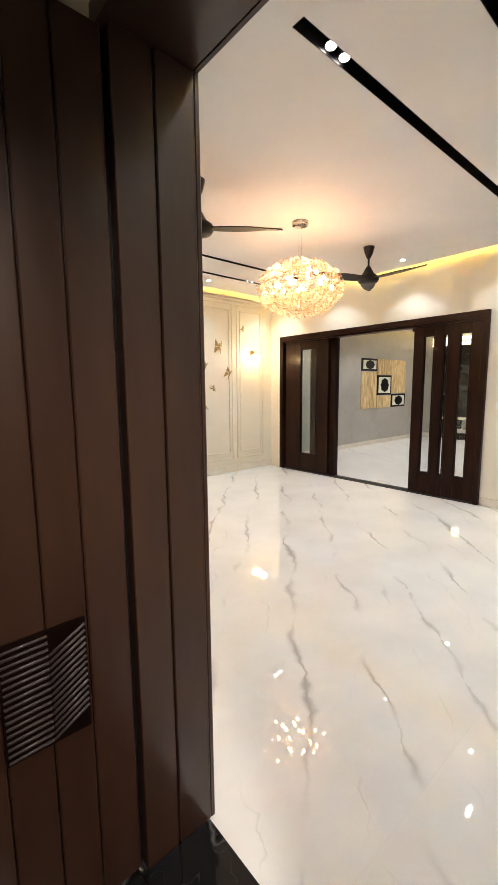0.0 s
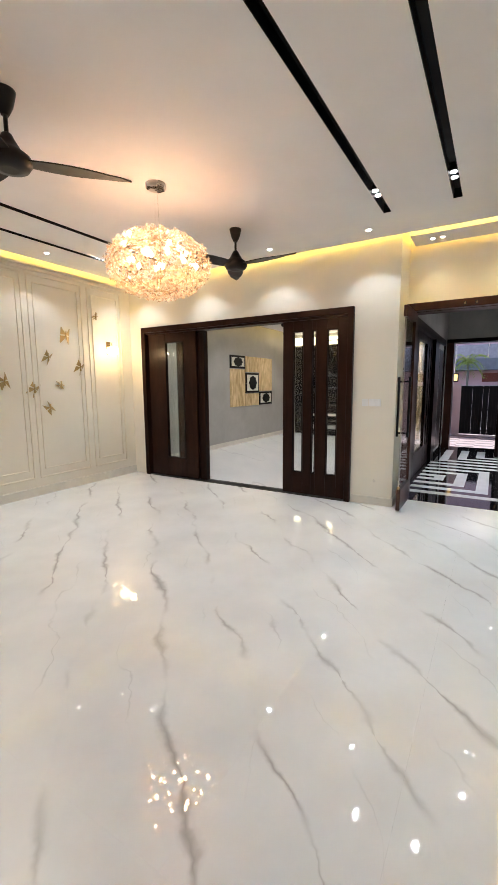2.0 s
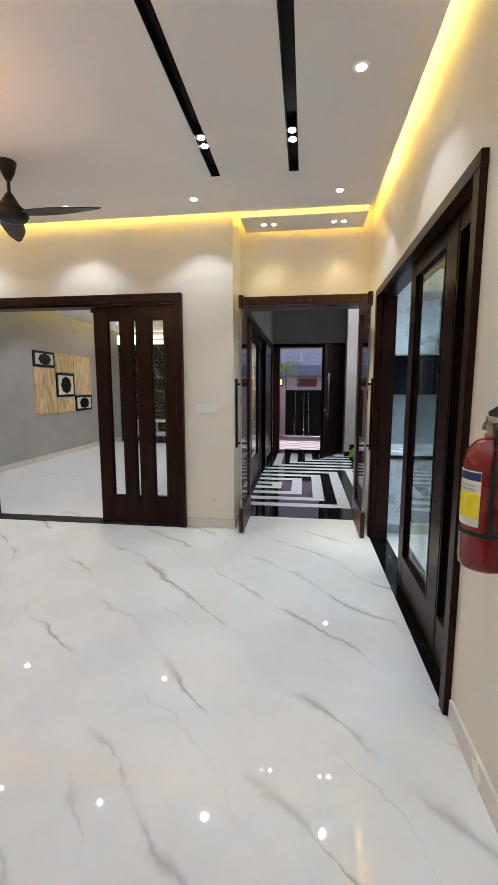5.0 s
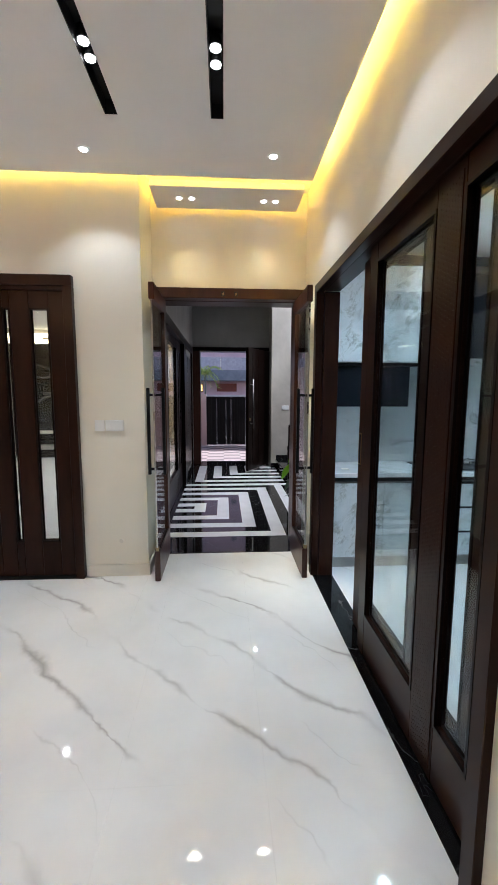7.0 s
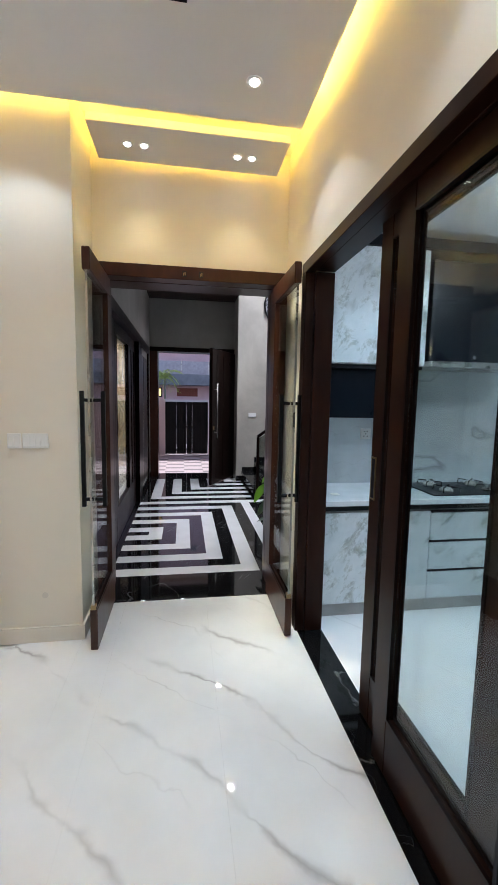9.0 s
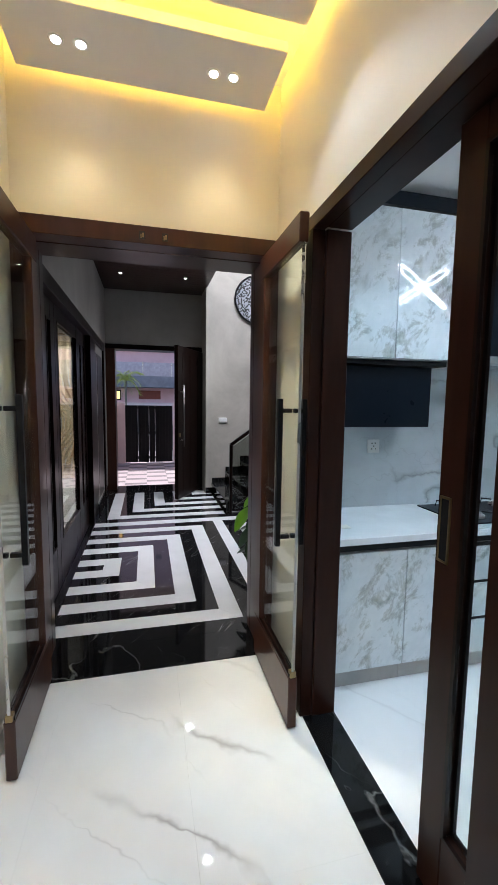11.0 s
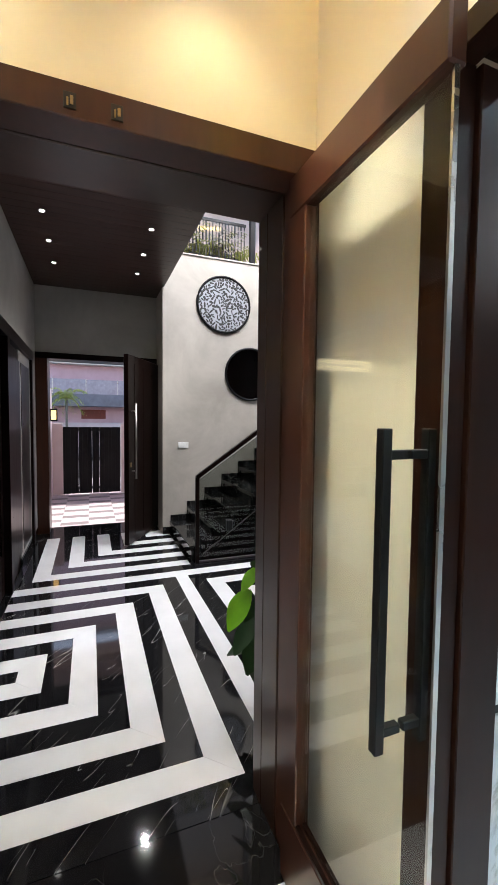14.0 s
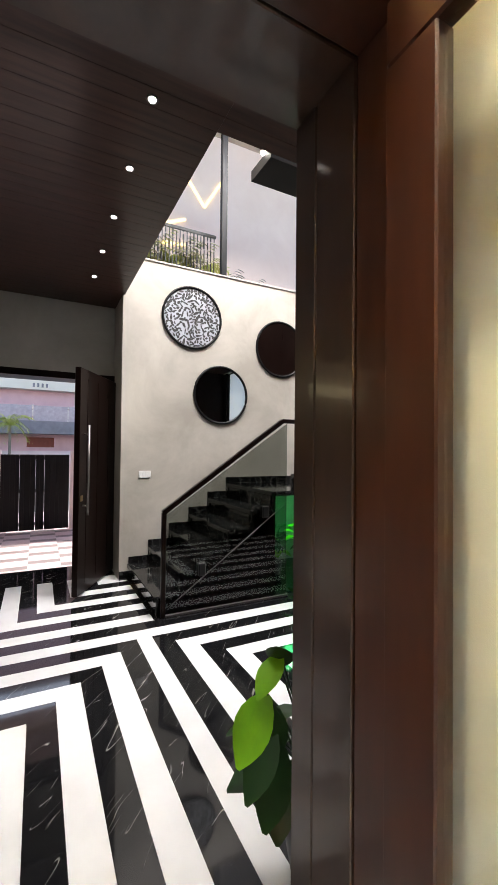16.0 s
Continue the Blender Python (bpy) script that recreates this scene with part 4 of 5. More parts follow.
switch_plate("switch_plate", (5.79, 1.84, 1.235), (0.078, 0.09), "x", 2, "white plastic switch plate on the cream wall")
switch_plate("switch_plate", (5.79, 1.755, 1.235), (0.145, 0.09), "x", 4, "wide white plastic switch plate on the cream wall")
switch_plate("switch_plate", (10.75, -0.385, 1.2), (0.145, 0.088), "x", 4, "white plastic switch plate on the stair wall")
outlet = thing("wall_outlet", (5.789, 1.66, 0.3), "small round cream wall outlet near the floor", "outlet")
part("cap", lathe([(0.018, 0), (0.018, 0.006)], (0, 0, 0), 14, Matrix.Translation((5.7895, 1.66, 0.305)) @ Matrix.Rotation(radians(-90), 4, "Y")), SKIRT, outlet)

# ---- fire extinguisher ----
EX, EY, EZ = 2.99, 0.12, 0.908
ext = thing("fire_extinguisher", (EX, EY, EZ), "red fire extinguisher with a yellow label hung on the wall", "fire extinguisher")
part("cylinder", lathe([(0.07, 0.0), (0.084, 0.012), (0.086, 0.04), (0.086, 0.4), (0.078, 0.445), (0.05, 0.478), (0.03, 0.488)], (EX, EY, EZ), 36), RED, ext)
part("strap", lathe([(0.0868, 0.135), (0.0876, 0.138), (0.0876, 0.15), (0.0868, 0.153)], (EX, EY, EZ), 36), RUBBER, ext, "black rubber strap")
part("neck", lathe([(0.026, 0.488), (0.026, 0.505), (0.018, 0.51), (0.018, 0.55)], (EX, EY, EZ), 18), BRASS, ext)
part("valve", soft_box(EX - 0.03, EX + 0.03, EY - 0.016, EY + 0.016, EZ + 0.545, EZ + 0.57, 0.004), STEEL, ext)
grip = prism([(-0.03, 0.0), (0.05, 0.028), (0.1, 0.075), (0.12, 0.085), (0.085, 0.03), (0.04, -0.012), (-0.02, -0.02)], -0.012, 0.012)
grip.transform(Matrix.Translation((EX - 0.01, EY, EZ + 0.585)) @ Matrix.Rotation(radians(180), 4, "Z") @ Matrix.Rotation(radians(90), 4, "X"))
part("lever", grip, RUBBER, ext, "black squeeze lever")
part("lower_grip", soft_box(EX - 0.1, EX + 0.02, EY - 0.01, EY + 0.01, EZ + 0.53, EZ + 0.543, 0.004), STEEL, ext)
part("gauge", lathe([(0.018, 0), (0.018, 0.012)], (0, 0, 0), 14, Matrix.Translation((EX + 0.03, EY + 0.005, EZ + 0.53)) @ Matrix.Rotation(radians(-70), 4, "X")), STEEL, ext)
part("hose", tube([(EX - 0.02, EY, EZ + 0.54), (EX - 0.07, EY + 0.02, EZ + 0.52), (EX - 0.1, EY + 0.03, EZ + 0.4), (EX - 0.1, EY + 0.03, EZ + 0.15)], 0.01), RUBBER, ext)


def curved(r, a0, a1, z0, z1, n=10):
    bm = bmesh.new()
    cols = [[bm.verts.new((EX + (r + d) * math.cos(a), EY + (r + d) * math.sin(a), z)) for d in (0, 0.0008) for z in (z0, z1)] for a in (radians(a0 + (a1 - a0) * k / n) for k in range(n + 1))]
    for a, b in zip(cols, cols[1:]):
        for i, j in ((0, 1), (1, 3), (3, 2), (2, 0)):
            bm.faces.new((a[i], a[j], b[j], b[i]))
    for c in (cols[0], cols[-1]):
        bm.faces.new([c[i] for i in (0, 1, 3, 2)])
    return bm


lab = part("label", curved(0.0862, 70, 142, EZ + 0.17, EZ + 0.375), PAPER, ext, "printed paper label")
part("label_band", curved(0.0872, 71, 141, EZ + 0.34, EZ + 0.37), BLUE, lab, "dark blue band")
part("label_field", curved(0.0872, 71, 141, EZ + 0.2, EZ + 0.295), YELLOW, lab, "yellow field")
for k in range(2):
    part("print_line", curved(0.0872, 76, 130, EZ + 0.304 + k * 0.014, EZ + 0.31 + k * 0.014), PLINTH, lab)
part("bracket", boxes((EX - 0.02, EX + 0.02, 0.0208, EY - 0.08, EZ + 0.42, EZ + 0.45), (EX - 0.03, EX + 0.03, 0.0208, 0.03, EZ + 0.3, EZ + 0.5)), STEEL, ext)
ext.scale = (0.9, 0.9, 0.87)

# ---- kitchen ----
def base_unit(y0, y1, drawers=0):
    u = thing("base_cabinet", (6.1, (y0 + y1) / 2, 0), "marble-patterned base cabinet under a white worktop", "cabinet", "kitchen base cabinets")
    part("body", boxes((5.845, 6.395, y0 + 0.001, y1 - 0.001, 0.1, 0.79)), PLINTH, u)
    part("plinth", boxes((5.86, 5.88, y0 + 0.001, y1 - 0.001, 0, 0.1)), PLINTH, u, "grey recessed plinth")
    n = max(1, drawers)
    for k in range(n):
        a, b = 0.105 + k * 0.67 / n, 0.105 + (k + 1) * 0.67 / n
        front = part("drawer_front" if drawers else "door", soft_box(5.825, 5.844, y0 + 0.002, y1 - 0.002, a, b - (0.02 if drawers else 0.004), 0.002), CAB_M, u)
        if drawers:
            part("grip_channel", boxes((5.832, 5.846, y0 + 0.002, y1 - 0.002, b - 0.019, b - 0.001)), BLACK, front)


for a, b, d in ((-0.6, -0.13, 0), (-0.97, -0.6, 0), (-1.55, -0.97, 3), (-2.1, -1.55, 3), (-2.65, -2.1, 0), (-3.19, -2.65, 0)):
    base_unit(a, b, d)
solid("worktop", soft_box(5.8, 6.398, -3.19, -0.125, 0.825, 0.865, 0.004), COUNTER, "white quartz kitchen worktop", "worktop")
solid("grip_rail", boxes((5.815, 5.843, -3.19, -0.125, 0.79, 0.824)), BLACK, "black recessed rail under the worktop", "rail")


def wall_unit(y0, y1):
    u = thing("wall_cabinet", (6.2, (y0 + y1) / 2, 1.83), "glossy marble-patterned wall cabinet", "cabinet", "kitchen wall cabinets")
    part("body", boxes((6.068, 6.398, y0 + 0.001, y1 - 0.001, 1.825, 2.66)), WHITE_P, u)
    part("door", soft_box(6.05, 6.067, y0 + 0.002, y1 - 0.002, 1.83, 2.655, 0.002), CAB_M, u)


wall_unit(-0.61, -0.13)
wall_unit(-0.985, -0.61)
wall_unit(-2.4, -1.95)
wall_unit(-2.9, -2.4)
solid("cabinet_cornice", boxes((6.04, 6.398, -3.19, -0.13, 2.662, 2.74)), DARK, "dark strip above the wall cabinets", "cornice")
niche = thing("niche_cabinet", (6.25, -0.52, 1.425), "dark lacquered low cupboard under the wall cabinets", "cabinet")
part("body", boxes((6.14, 6.398, -0.915, -0.13, 1.425, 1.79)), DARK, niche)
part("flap", soft_box(6.12, 6.139, -0.914, -0.131, 1.426, 1.789, 0.003), DARK, niche)
solid("cabinet_underside", boxes((6.08, 6.398, -0.985, -0.13, 1.795, 1.822)), BLACK, "black strip under the wall cabinets", "strip")
hood = thing("cooker_hood", (6.2, -1.4, 1.8), "dark glass cooker hood with a steel lower edge", "cooker hood")
part("body", soft_box(6.06, 6.398, -1.8, -1.02, 1.86, 2.6, 0.004), DARK, hood)
part("lip", soft_box(5.98, 6.398, -1.82, -1.0, 1.815, 1.858, 0.004), STEEL, hood, "brushed steel lower edge")
part("button", lathe([(0.012, 0), (0.012, 0.006)], (0, 0, 0), 12, Matrix.Translation((6.06, -1.4, 1.9)) @ Matrix.Rotation(radians(-90), 4, "Y")), STEEL, hood)
hob = thing("gas_hob", (6.1, -1.4, 0.866), "black glass gas hob with iron pan supports", "hob")
part("plate", soft_box(5.88, 6.33, -1.75, -1.02, 0.8655, 0.874, 0.002), DARK, hob)
for bx, by in ((6.0, -1.2), (6.22, -1.2), (6.0, -1.57), (6.22, -1.57)):
    burner = part("burner", lathe([(0.05, 0), (0.05, 0.015), (0.035, 0.022), (0.03, 0.03)], (bx, by, 0.874), 18), STEEL, hob)
    for k in range(4):
        c, s = math.cos(k * math.pi / 2 + 0.78), math.sin(k * math.pi / 2 + 0.78)
        part("pan_support", tube([(bx + 0.03 * c, by + 0.03 * s, 0.912), (bx + 0.09 * c, by + 0.09 * s, 0.912), (bx + 0.095 * c, by + 0.095 * s, 0.875)], 0.005, 6), RUBBER, burner)
SOCK_Y, SOCK_Z = -0.7, 1.28
sock = thing("power_socket", (6.399, SOCK_Y, SOCK_Z), "white plastic power socket on the marble splashback", "socket")
part("plate", soft_box(6.39, 6.3995, SOCK_Y - 0.045, SOCK_Y + 0.045, SOCK_Z - 0.045, SOCK_Z + 0.045, 0.003), WHITE_P, sock)
for dy, dz in ((-0.012, 0.02), (0.012, 0.02), (0, 0.0), (-0.015, -0.018), (0.015, -0.018)):
    part("pin_hole", boxes((6.3885, 6.3902, SOCK_Y + dy - 0.004, SOCK_Y + dy + 0.004, SOCK_Z + dz - 0.004, SOCK_Z + dz + 0.004)), BLACK, sock)
solid("paper_slip", soft_box(5.965, 6.03, -0.33, -0.27, 0.8655, 0.868, 0.0005), PAPER, "small paper slip on the worktop", "paper")

xl = thing("ceiling_light", (4.9, -1.6, 2.7), "cross-shaped white ring light under the kitchen ceiling", "ceiling light")
part("plate", lathe([(0.08, 0), (0.08, 0.04)], (4.9, -1.6, 2.759), 20), WHITE_P, xl)
for t in (38, -38):
    for s in (0, 180):
        a = radians(t + s)
        loop = []
        for k in range(20):
            b = 2 * math.pi * k / 20
            u, v = 0.165 + 0.155 * math.cos(b), 0.03 * math.sin(b)
            loop.append((4.9 + v * 0.3, -1.6 + u * math.cos(a) - v * math.sin(a), 2.6 + (u * math.sin(a) + v * math.cos(a)) * 0.85))
        part("ring_tube", tube(loop, 0.008, 6, True), LED_X, xl, "glowing white ring")
part("stem", tube([(4.9, -1.6, 2.6), (4.9, -1.6, 2.76)], 0.01), WHITE_P, xl)
for x, y in ((5.45, -0.6), (5.45, -1.5), (4.0, -0.8), (4.0, -2.3)):
    copy_thing(down, pose(x, y, 2.7995))
    lamp("kitchen_beam", "SPOT", (x, y, 2.788), 22, (0.66, 0.87, 1.0), 0.03, 110, 0.6)

# ---- next room ----
AY = 6.03
art = thing("wall_panel_art", (10.28, 6.05, 1.6), "wooden wall art of golden panels and black scalloped tiles", "wall art")
GOLD_W = wood("golden_burl", (0.42, 0.27, 0.1), (0.85, 0.68, 0.4), 0.4, (5, 5, 1.2))
part("tile", soft_box(9.19, 9.9, AY, 6.0495, 0.96, 1.9, 0.004), GOLD_W, art)
part("tile", soft_box(9.92, 10.62, AY, 6.0495, 1.84, 2.24, 0.004), GOLD_W, art)
part("tile", soft_box(9.92, 10.62, AY, 6.0495, 0.96, 1.28, 0.004), GOLD_W, art)
part("tile", soft_box(10.64, 11.38, AY, 6.0495, 1.34, 2.24, 0.004), GOLD_W, art)
for x0, x1, z0, z1 in ((9.19, 9.9, 1.92, 2.24), (9.92, 10.62, 1.3, 1.82), (10.64, 11.38, 0.96, 1.32)):
    t = part("tile", soft_box(x0, x1, AY - 0.004, 6.0495, z0, z1, 0.004), BLACK, art, "black scalloped tile")
    cx, cz, w, h = (x0 + x1) / 2, (z0 + z1) / 2, (x1 - x0) * 0.38, (z1 - z0) * 0.36
    out = [(w * math.cos(a) * (0.72 + 0.05 * math.cos(8 * a)), h * math.sin(a) * (0.95 + 0.05 * math.cos(8 * a))) for a in (2 * math.pi * k / 40 for k in range(40))]
    bm = prism(out, 0, 0.006)
    bm.transform(Matrix.Translation((cx, AY - 0.0045, cz)) @ Matrix.Rotation(radians(90), 4, "X"))
    field = boxes((x0 + 0.06, x1 - 0.06, AY - 0.008, AY - 0.0045, z0 + 0.05, z1 - 0.05))
    part("inlay", field, PAPER, t, "pale inlay")
    bm.transform(Matrix.Translation((0, -0.004, 0)))
    part("scallop", bm, BLACK, t)


def curtain(x0, x1, y, z0, z1, tie):
    bm = bmesh.new()
    rows = []
    n, m = 60, 14
    for j in range(m + 1):
        z = z0 + (z1 - z0) * j / m
        pull = 0.55 * math.exp(-((z - tie) / 0.5) ** 2)
        rows.append([bm.verts.new((y + 0.035 * math.sin(i * 1.15 + 0.3 * math.sin(j)), x0 + (x1 - x0) * (i / n) * (1 - pull), z)) for i in range(n + 1)])
    for a, b in zip(rows, rows[1:]):
        for i in range(n):
            f = bm.faces.new((a[i], a[i + 1], b[i + 1], b[i]))
            f.smooth = True
    return bm


FEATURE = marble("black_veined_slab", (0.006, 0.006, 0.007), (0.003, 0.003, 0.004), (0.16, 0.16, 0.17), 0.08, 0.0, (1, 1.0, 2.2), 0.02, 1.1, 0.3)
fw = thing("wall_feature", (12.53, 4.4, 0), "black veined stone feature wall under a warm light band", "wall panel", kind="structure")
for y in (3.1, 4.0, 4.9):
    part("slab", soft_box(12.5, 12.549, y, y + 0.897, 0.0, 2.66, 0.003), FEATURE, fw)
part("light_band", soft_box(12.47, 12.549, 3.1, 5.8, 2.68, 2.9, 0.004), glow("parlour_band", (1.0, 0.82, 0.5), 2.6), fw, "warm glowing light band")
cons = thing("media_console", (12.35, 4.9, 0), "low pale console with a dark shelf by the black wall", "console")
part("body", soft_box(12.22, 12.498, 4.25, 5.25, 0.2, 0.3, 0.004), PLINTH, cons)
part("top", soft_box(12.2, 12.498, 4.2, 5.3, 0.58, 0.64, 0.004), SKIRT, cons)
for y in (4.25, 4.72, 5.21):
    part("support", soft_box(12.24, 12.498, y, y + 0.04, 0.3, 0.58, 0.003), PLINTH, cons)
part("plinth", boxes((12.3, 12.498, 4.3, 5.2, 0.0, 0.2)), BLACK, cons)
sh = thing("sheer_curtain", (12.5, 2.3, 0), "thin white curtain behind the cream one", "curtain")
part("cloth", curtain(1.68, 2.94, 12.5, 0.02, 2.74, -5), WHITE_P, sh)
for y0, y1 in ((1.72, 3.1),):
    cu = thing("curtain", (12.45, (y0 + y1) / 2, 0), "cream floor-length curtain gathered by a tie", "curtain", "cream curtains")
    part("cloth", curtain(y0, y1, 12.45, 0.02, 2.75, 1.1), CLOTH, cu)
solid("curtain_rod", tube([(12.45, 1.65, 2.78), (12.45, 5.0, 2.78)], 0.015), BRASS, "thin round brass curtain rod", "curtain rod")
for x in (7.2, 9.0, 11.0):
    for y in (2.8, 5.1):
        copy_thing(down, pose(x, y, 2.9995))
        lamp("parlour_beam", "SPOT", (x, y, 2.988), 34, (1.0, 0.95, 0.9), 0.03, 125, 0.7)

copy_thing(down, pose(11.75, 2.45, 2.9995))
lamp("parlour_beam", "SPOT", (11.75, 2.45, 2.988), 70, (1.0, 0.95, 0.9), 0.03, 140, 0.7)

# ---- hall: lamps, stairs, wall discs ----
hall_down = thing("downlight", (0, 0, 0), "small round recessed downlight in the wooden ceiling", "ceiling light", "hall downlights")
part("rim", lathe([(0.022, -0.002), (0.032, -0.004), (0.034, 0.0)], (0, 0, 0), 20), RIB_M, hall_down)
part("lens", lathe([(0.02, -0.006), (0.021, -0.0021)], (0, 0, 0), 20), glow("hall_lens", (1.0, 0.96, 0.92), 6.0), hall_down, "glowing white lens")
hall_down.matrix_basis = pose(6.95, 0.2, HALL_Z - 0.0005)
for y in (0.2, 1.135):
    for x in (6.95, 7.86, 8.46, 9.1, 9.74, 10.37)[(1 if y < 1 else 0):]:
        copy_thing(hall_down, pose(x, y, HALL_Z - 0.0005))
for y, x, k, cone in ((0.2, 7.86, 2.6, 100), (0.2, 9.74, 3.4, 130), (1.135, 7.86, 2.4, 44), (1.135, 10.37, 2.4, 44)):
    lamp("hall_beam", "SPOT", (x, y, HALL_Z - 0.012), SPOT_W * k, (1.0, 0.95, 0.9), 0.03, cone, 0.9)

SX0, SX1, RISE = 9.52, 10.748, 0.185
FRONT = (-0.29, -0.535, -0.79, -1.045, -1.3, -1.56)
stair = thing("staircase", (10.1, -0.3, 0), "black marble staircase folded in steps along the wall", "staircase")
for k, y in enumerate(FRONT):
    back = FRONT[k + 1] if k < 5 else -2.9
    z = RISE * (k + 1)
    x0 = SX0 if k else SX0 - 0.02
    part("tread" if k < 5 else "landing", soft_box(x0, SX1, back - 0.02, y + 0.025, z - 0.05, z, 0.006), STEP_M, stair)
    part("riser", soft_box(x0 + 0.01, SX1, y - 0.025, y, z - RISE + 0.001, z - 0.051, 0.003), STEP_M, stair)
    part("skirting", boxes((10.738, 10.7485, back - 0.012, y + 0.012, z + 0.001, z + 0.08)), STEP_M, stair, "black stone skirting")
    if k:
        part("skirting_riser", boxes((10.738, 10.7485, y + 0.0121, y + 0.025, z - RISE + 0.081, z + 0.08)), STEP_M, stair)
part("upper_tread", soft_box(8.6, 9.5, -2.9, -1.75, 1.25, 1.3, 0.006), STEP_M, stair)
part("upper_riser", soft_box(9.47, 9.5, -2.9, -1.75, 1.11, 1.249, 0.003), STEP_M, stair)

pts = [(-0.3, 0.0), (-1.6, 0.0), (-1.6, 1.05)]
for k in range(5, 0, -1):
    pts += [(FRONT[k], RISE * (k + 1) - 0.055), (FRONT[k], RISE * k - 0.055)]
pts += [(-0.3, 0.13)]
panel = prism(pts, 9.56, 9.6)
panel.transform(Matrix(((0, 0, 1, 0), (1, 0, 0, 0), (0, 1, 0, 0), (0, 0, 0, 1))))
part("side_panel", panel, WOOD_BLACK, stair, "dark closed side under the steps")
bal = thing("balustrade", (9.47, -0.34, 0), "glass stair balustrade with a dark square handrail", "balustrade")
part("post", soft_box(9.448, 9.488, -0.365, -0.325, 0.0, 0.965, 0.003), WOOD_BLACK, bal)
rail = bmesh.new()
box(rail, -0.022, 0.022, -0.005, 1.57, -0.022, 0.022, Matrix.Translation((9.468, -0.34, 0.965)) @ Matrix.Rotation(radians(180), 4, "Z") @ Matrix.Rotation(radians(35.1), 4, "X"))
part("handrail", rail, WOOD_BLACK, bal)
part("handrail", soft_box(9.446, 9.49, -2.6, -1.62, 1.845, 1.889, 0.004), WOOD_BLACK, bal)
gl = bmesh.new()
vs = [gl.verts.new((xx, yy, zz)) for xx in (9.463, 9.473) for yy, zz in ((-0.366, 0.0), (-1.68, 0.0), (-1.68, 1.84), (-0.366, 0.94))]
for f in ((0, 1, 2, 3), (7, 6, 5, 4), (0, 4, 5, 1), (1, 5, 6, 2), (2, 6, 7, 3), (3, 7, 4, 0)):
    gl.faces.new([vs[i] for i in f])
part("glass_panel", gl, GLASS_D, bal, "clear tinted glass")
part("floor_channel", soft_box(9.45, 9.486, -1.7, -0.367, 0.0, 0.02, 0.003), RIB_M, bal, "dull grey floor channel")
part("brace", tube([(9.462, -0.42, 0.1), (9.462, -1.66, 0.98)], 0.004, 6), RIB_M, bal, "thin dull metal edge")
for y, z in ((-0.72, 0.36), (-1.42, 0.87)):
    part("clamp", soft_box(9.44, 9.53, y - 0.035, y + 0.035, z - 0.02, z + 0.1, 0.006), BLACK, bal, "dark glass clamp")


def disc(y, z, r, kind):
    m = Matrix.Translation((10.749, y, z)) @ Matrix.Rotation(radians(-90), 4, "Y")
    ring = [(10.735, y + r * math.cos(a), z + r * math.sin(a)) for a in (2 * math.pi * k / 56 for k in range(56))]
    if kind == "mirror":
        d = thing("round_mirror", (10.75, y, z), "round mirror in a thin black frame", "mirror", "round mirrors")
        part("glass", lathe([(r - 0.008, 0.0), (r - 0.008, 0.012)], (0, 0, 0), 56, m), MIRROR, d)
    else:
        d = thing("wall_disc", (10.75, y, z), "round white wall disc with a black openwork pattern", "wall art")
        part("backing", lathe([(r - 0.008, 0.0), (r - 0.008, 0.01)], (0, 0, 0), 56, m), DISC_M, d)
        rng = random.Random(3)
        holes, spots = bmesh.new(), []
        for k in range(2600):
            q, a = math.sqrt(rng.uniform(0.0, 0.95)) * r, rng.uniform(0, 6.283)
            h, w = rng.uniform(0.018, 0.062), rng.uniform(0.007, 0.019)
            cx, cy = q * math.cos(a), q * math.sin(a)
            if q + h * 0.8 > r or any((cx - u) ** 2 + (cy - v) ** 2 < (0.58 * (h + g)) ** 2 for u, v, g in spots):
                continue
            spots.append((cx, cy, h * 0.75))
            t = a * 1.5 + 5.0 * math.sin(9.0 * cx) * math.cos(7.0 * cy) + rng.uniform(-0.4, 0.4)
            bm = prism([(0.8 * h * math.cos(b), 0.95 * w * math.sin(b) * (1 + 0.3 * math.cos(b))) for b in (6.283 * i / 10 for i in range(10))], 0.0105, 0.016)
            bm.transform(m @ Matrix.Translation((cx, cy, 0)) @ Matrix.Rotation(t, 4, "Z"))
            piece_mesh = bpy.data.meshes.new("hole")
            bm.to_mesh(piece_mesh)
            bm.free()
            holes.from_mesh(piece_mesh)
            bpy.data.meshes.remove(piece_mesh)
        tagged(part("openwork", holes, POT, d, "dark leaf-shaped cut-outs"), kind="stuff")
    part("rim", tube(ring, 0.016, 8, True), BLACK, d, "thin black rim")


disc(-1.04, 3.25, 0.39, "pattern")
disc(-1.45, 2.28, 0.375, "mirror")
disc(-2.37, 3.0, 0.39, "mirror")

sky_l = thing("skylight", (8.75, -1.6, 6.3), "large glazed skylight above the stairwell", "skylight", kind="structure")
part("pane", soft_box(7.21, 10.29, -2.79, -0.41, 6.36, 6.37, 0.001), GLASS, sky_l)
for x in (7.22, 8.75, 10.28):
    part("bar", boxes((x - 0.02, x + 0.02, -2.79, -0.41, 6.3, 6.355)), BLACK, sky_l)
skyl = lamp("skylight_daylight", "AREA", (8.75, -1.6, 6.28), 190, (0.97, 0.96, 1.0), 2.2)
win = thing("window_1", (10.85, -1.7, 3.87), "tall stairwell window with dark posts over the parapet", "window", kind="structure")
for y in (-0.28, -1.5, -2.75):
    part("mullion", soft_box(10.8, 10.87, y - 0.04, y + 0.04, 3.871, 5.9, 0.004), BLACK, win)
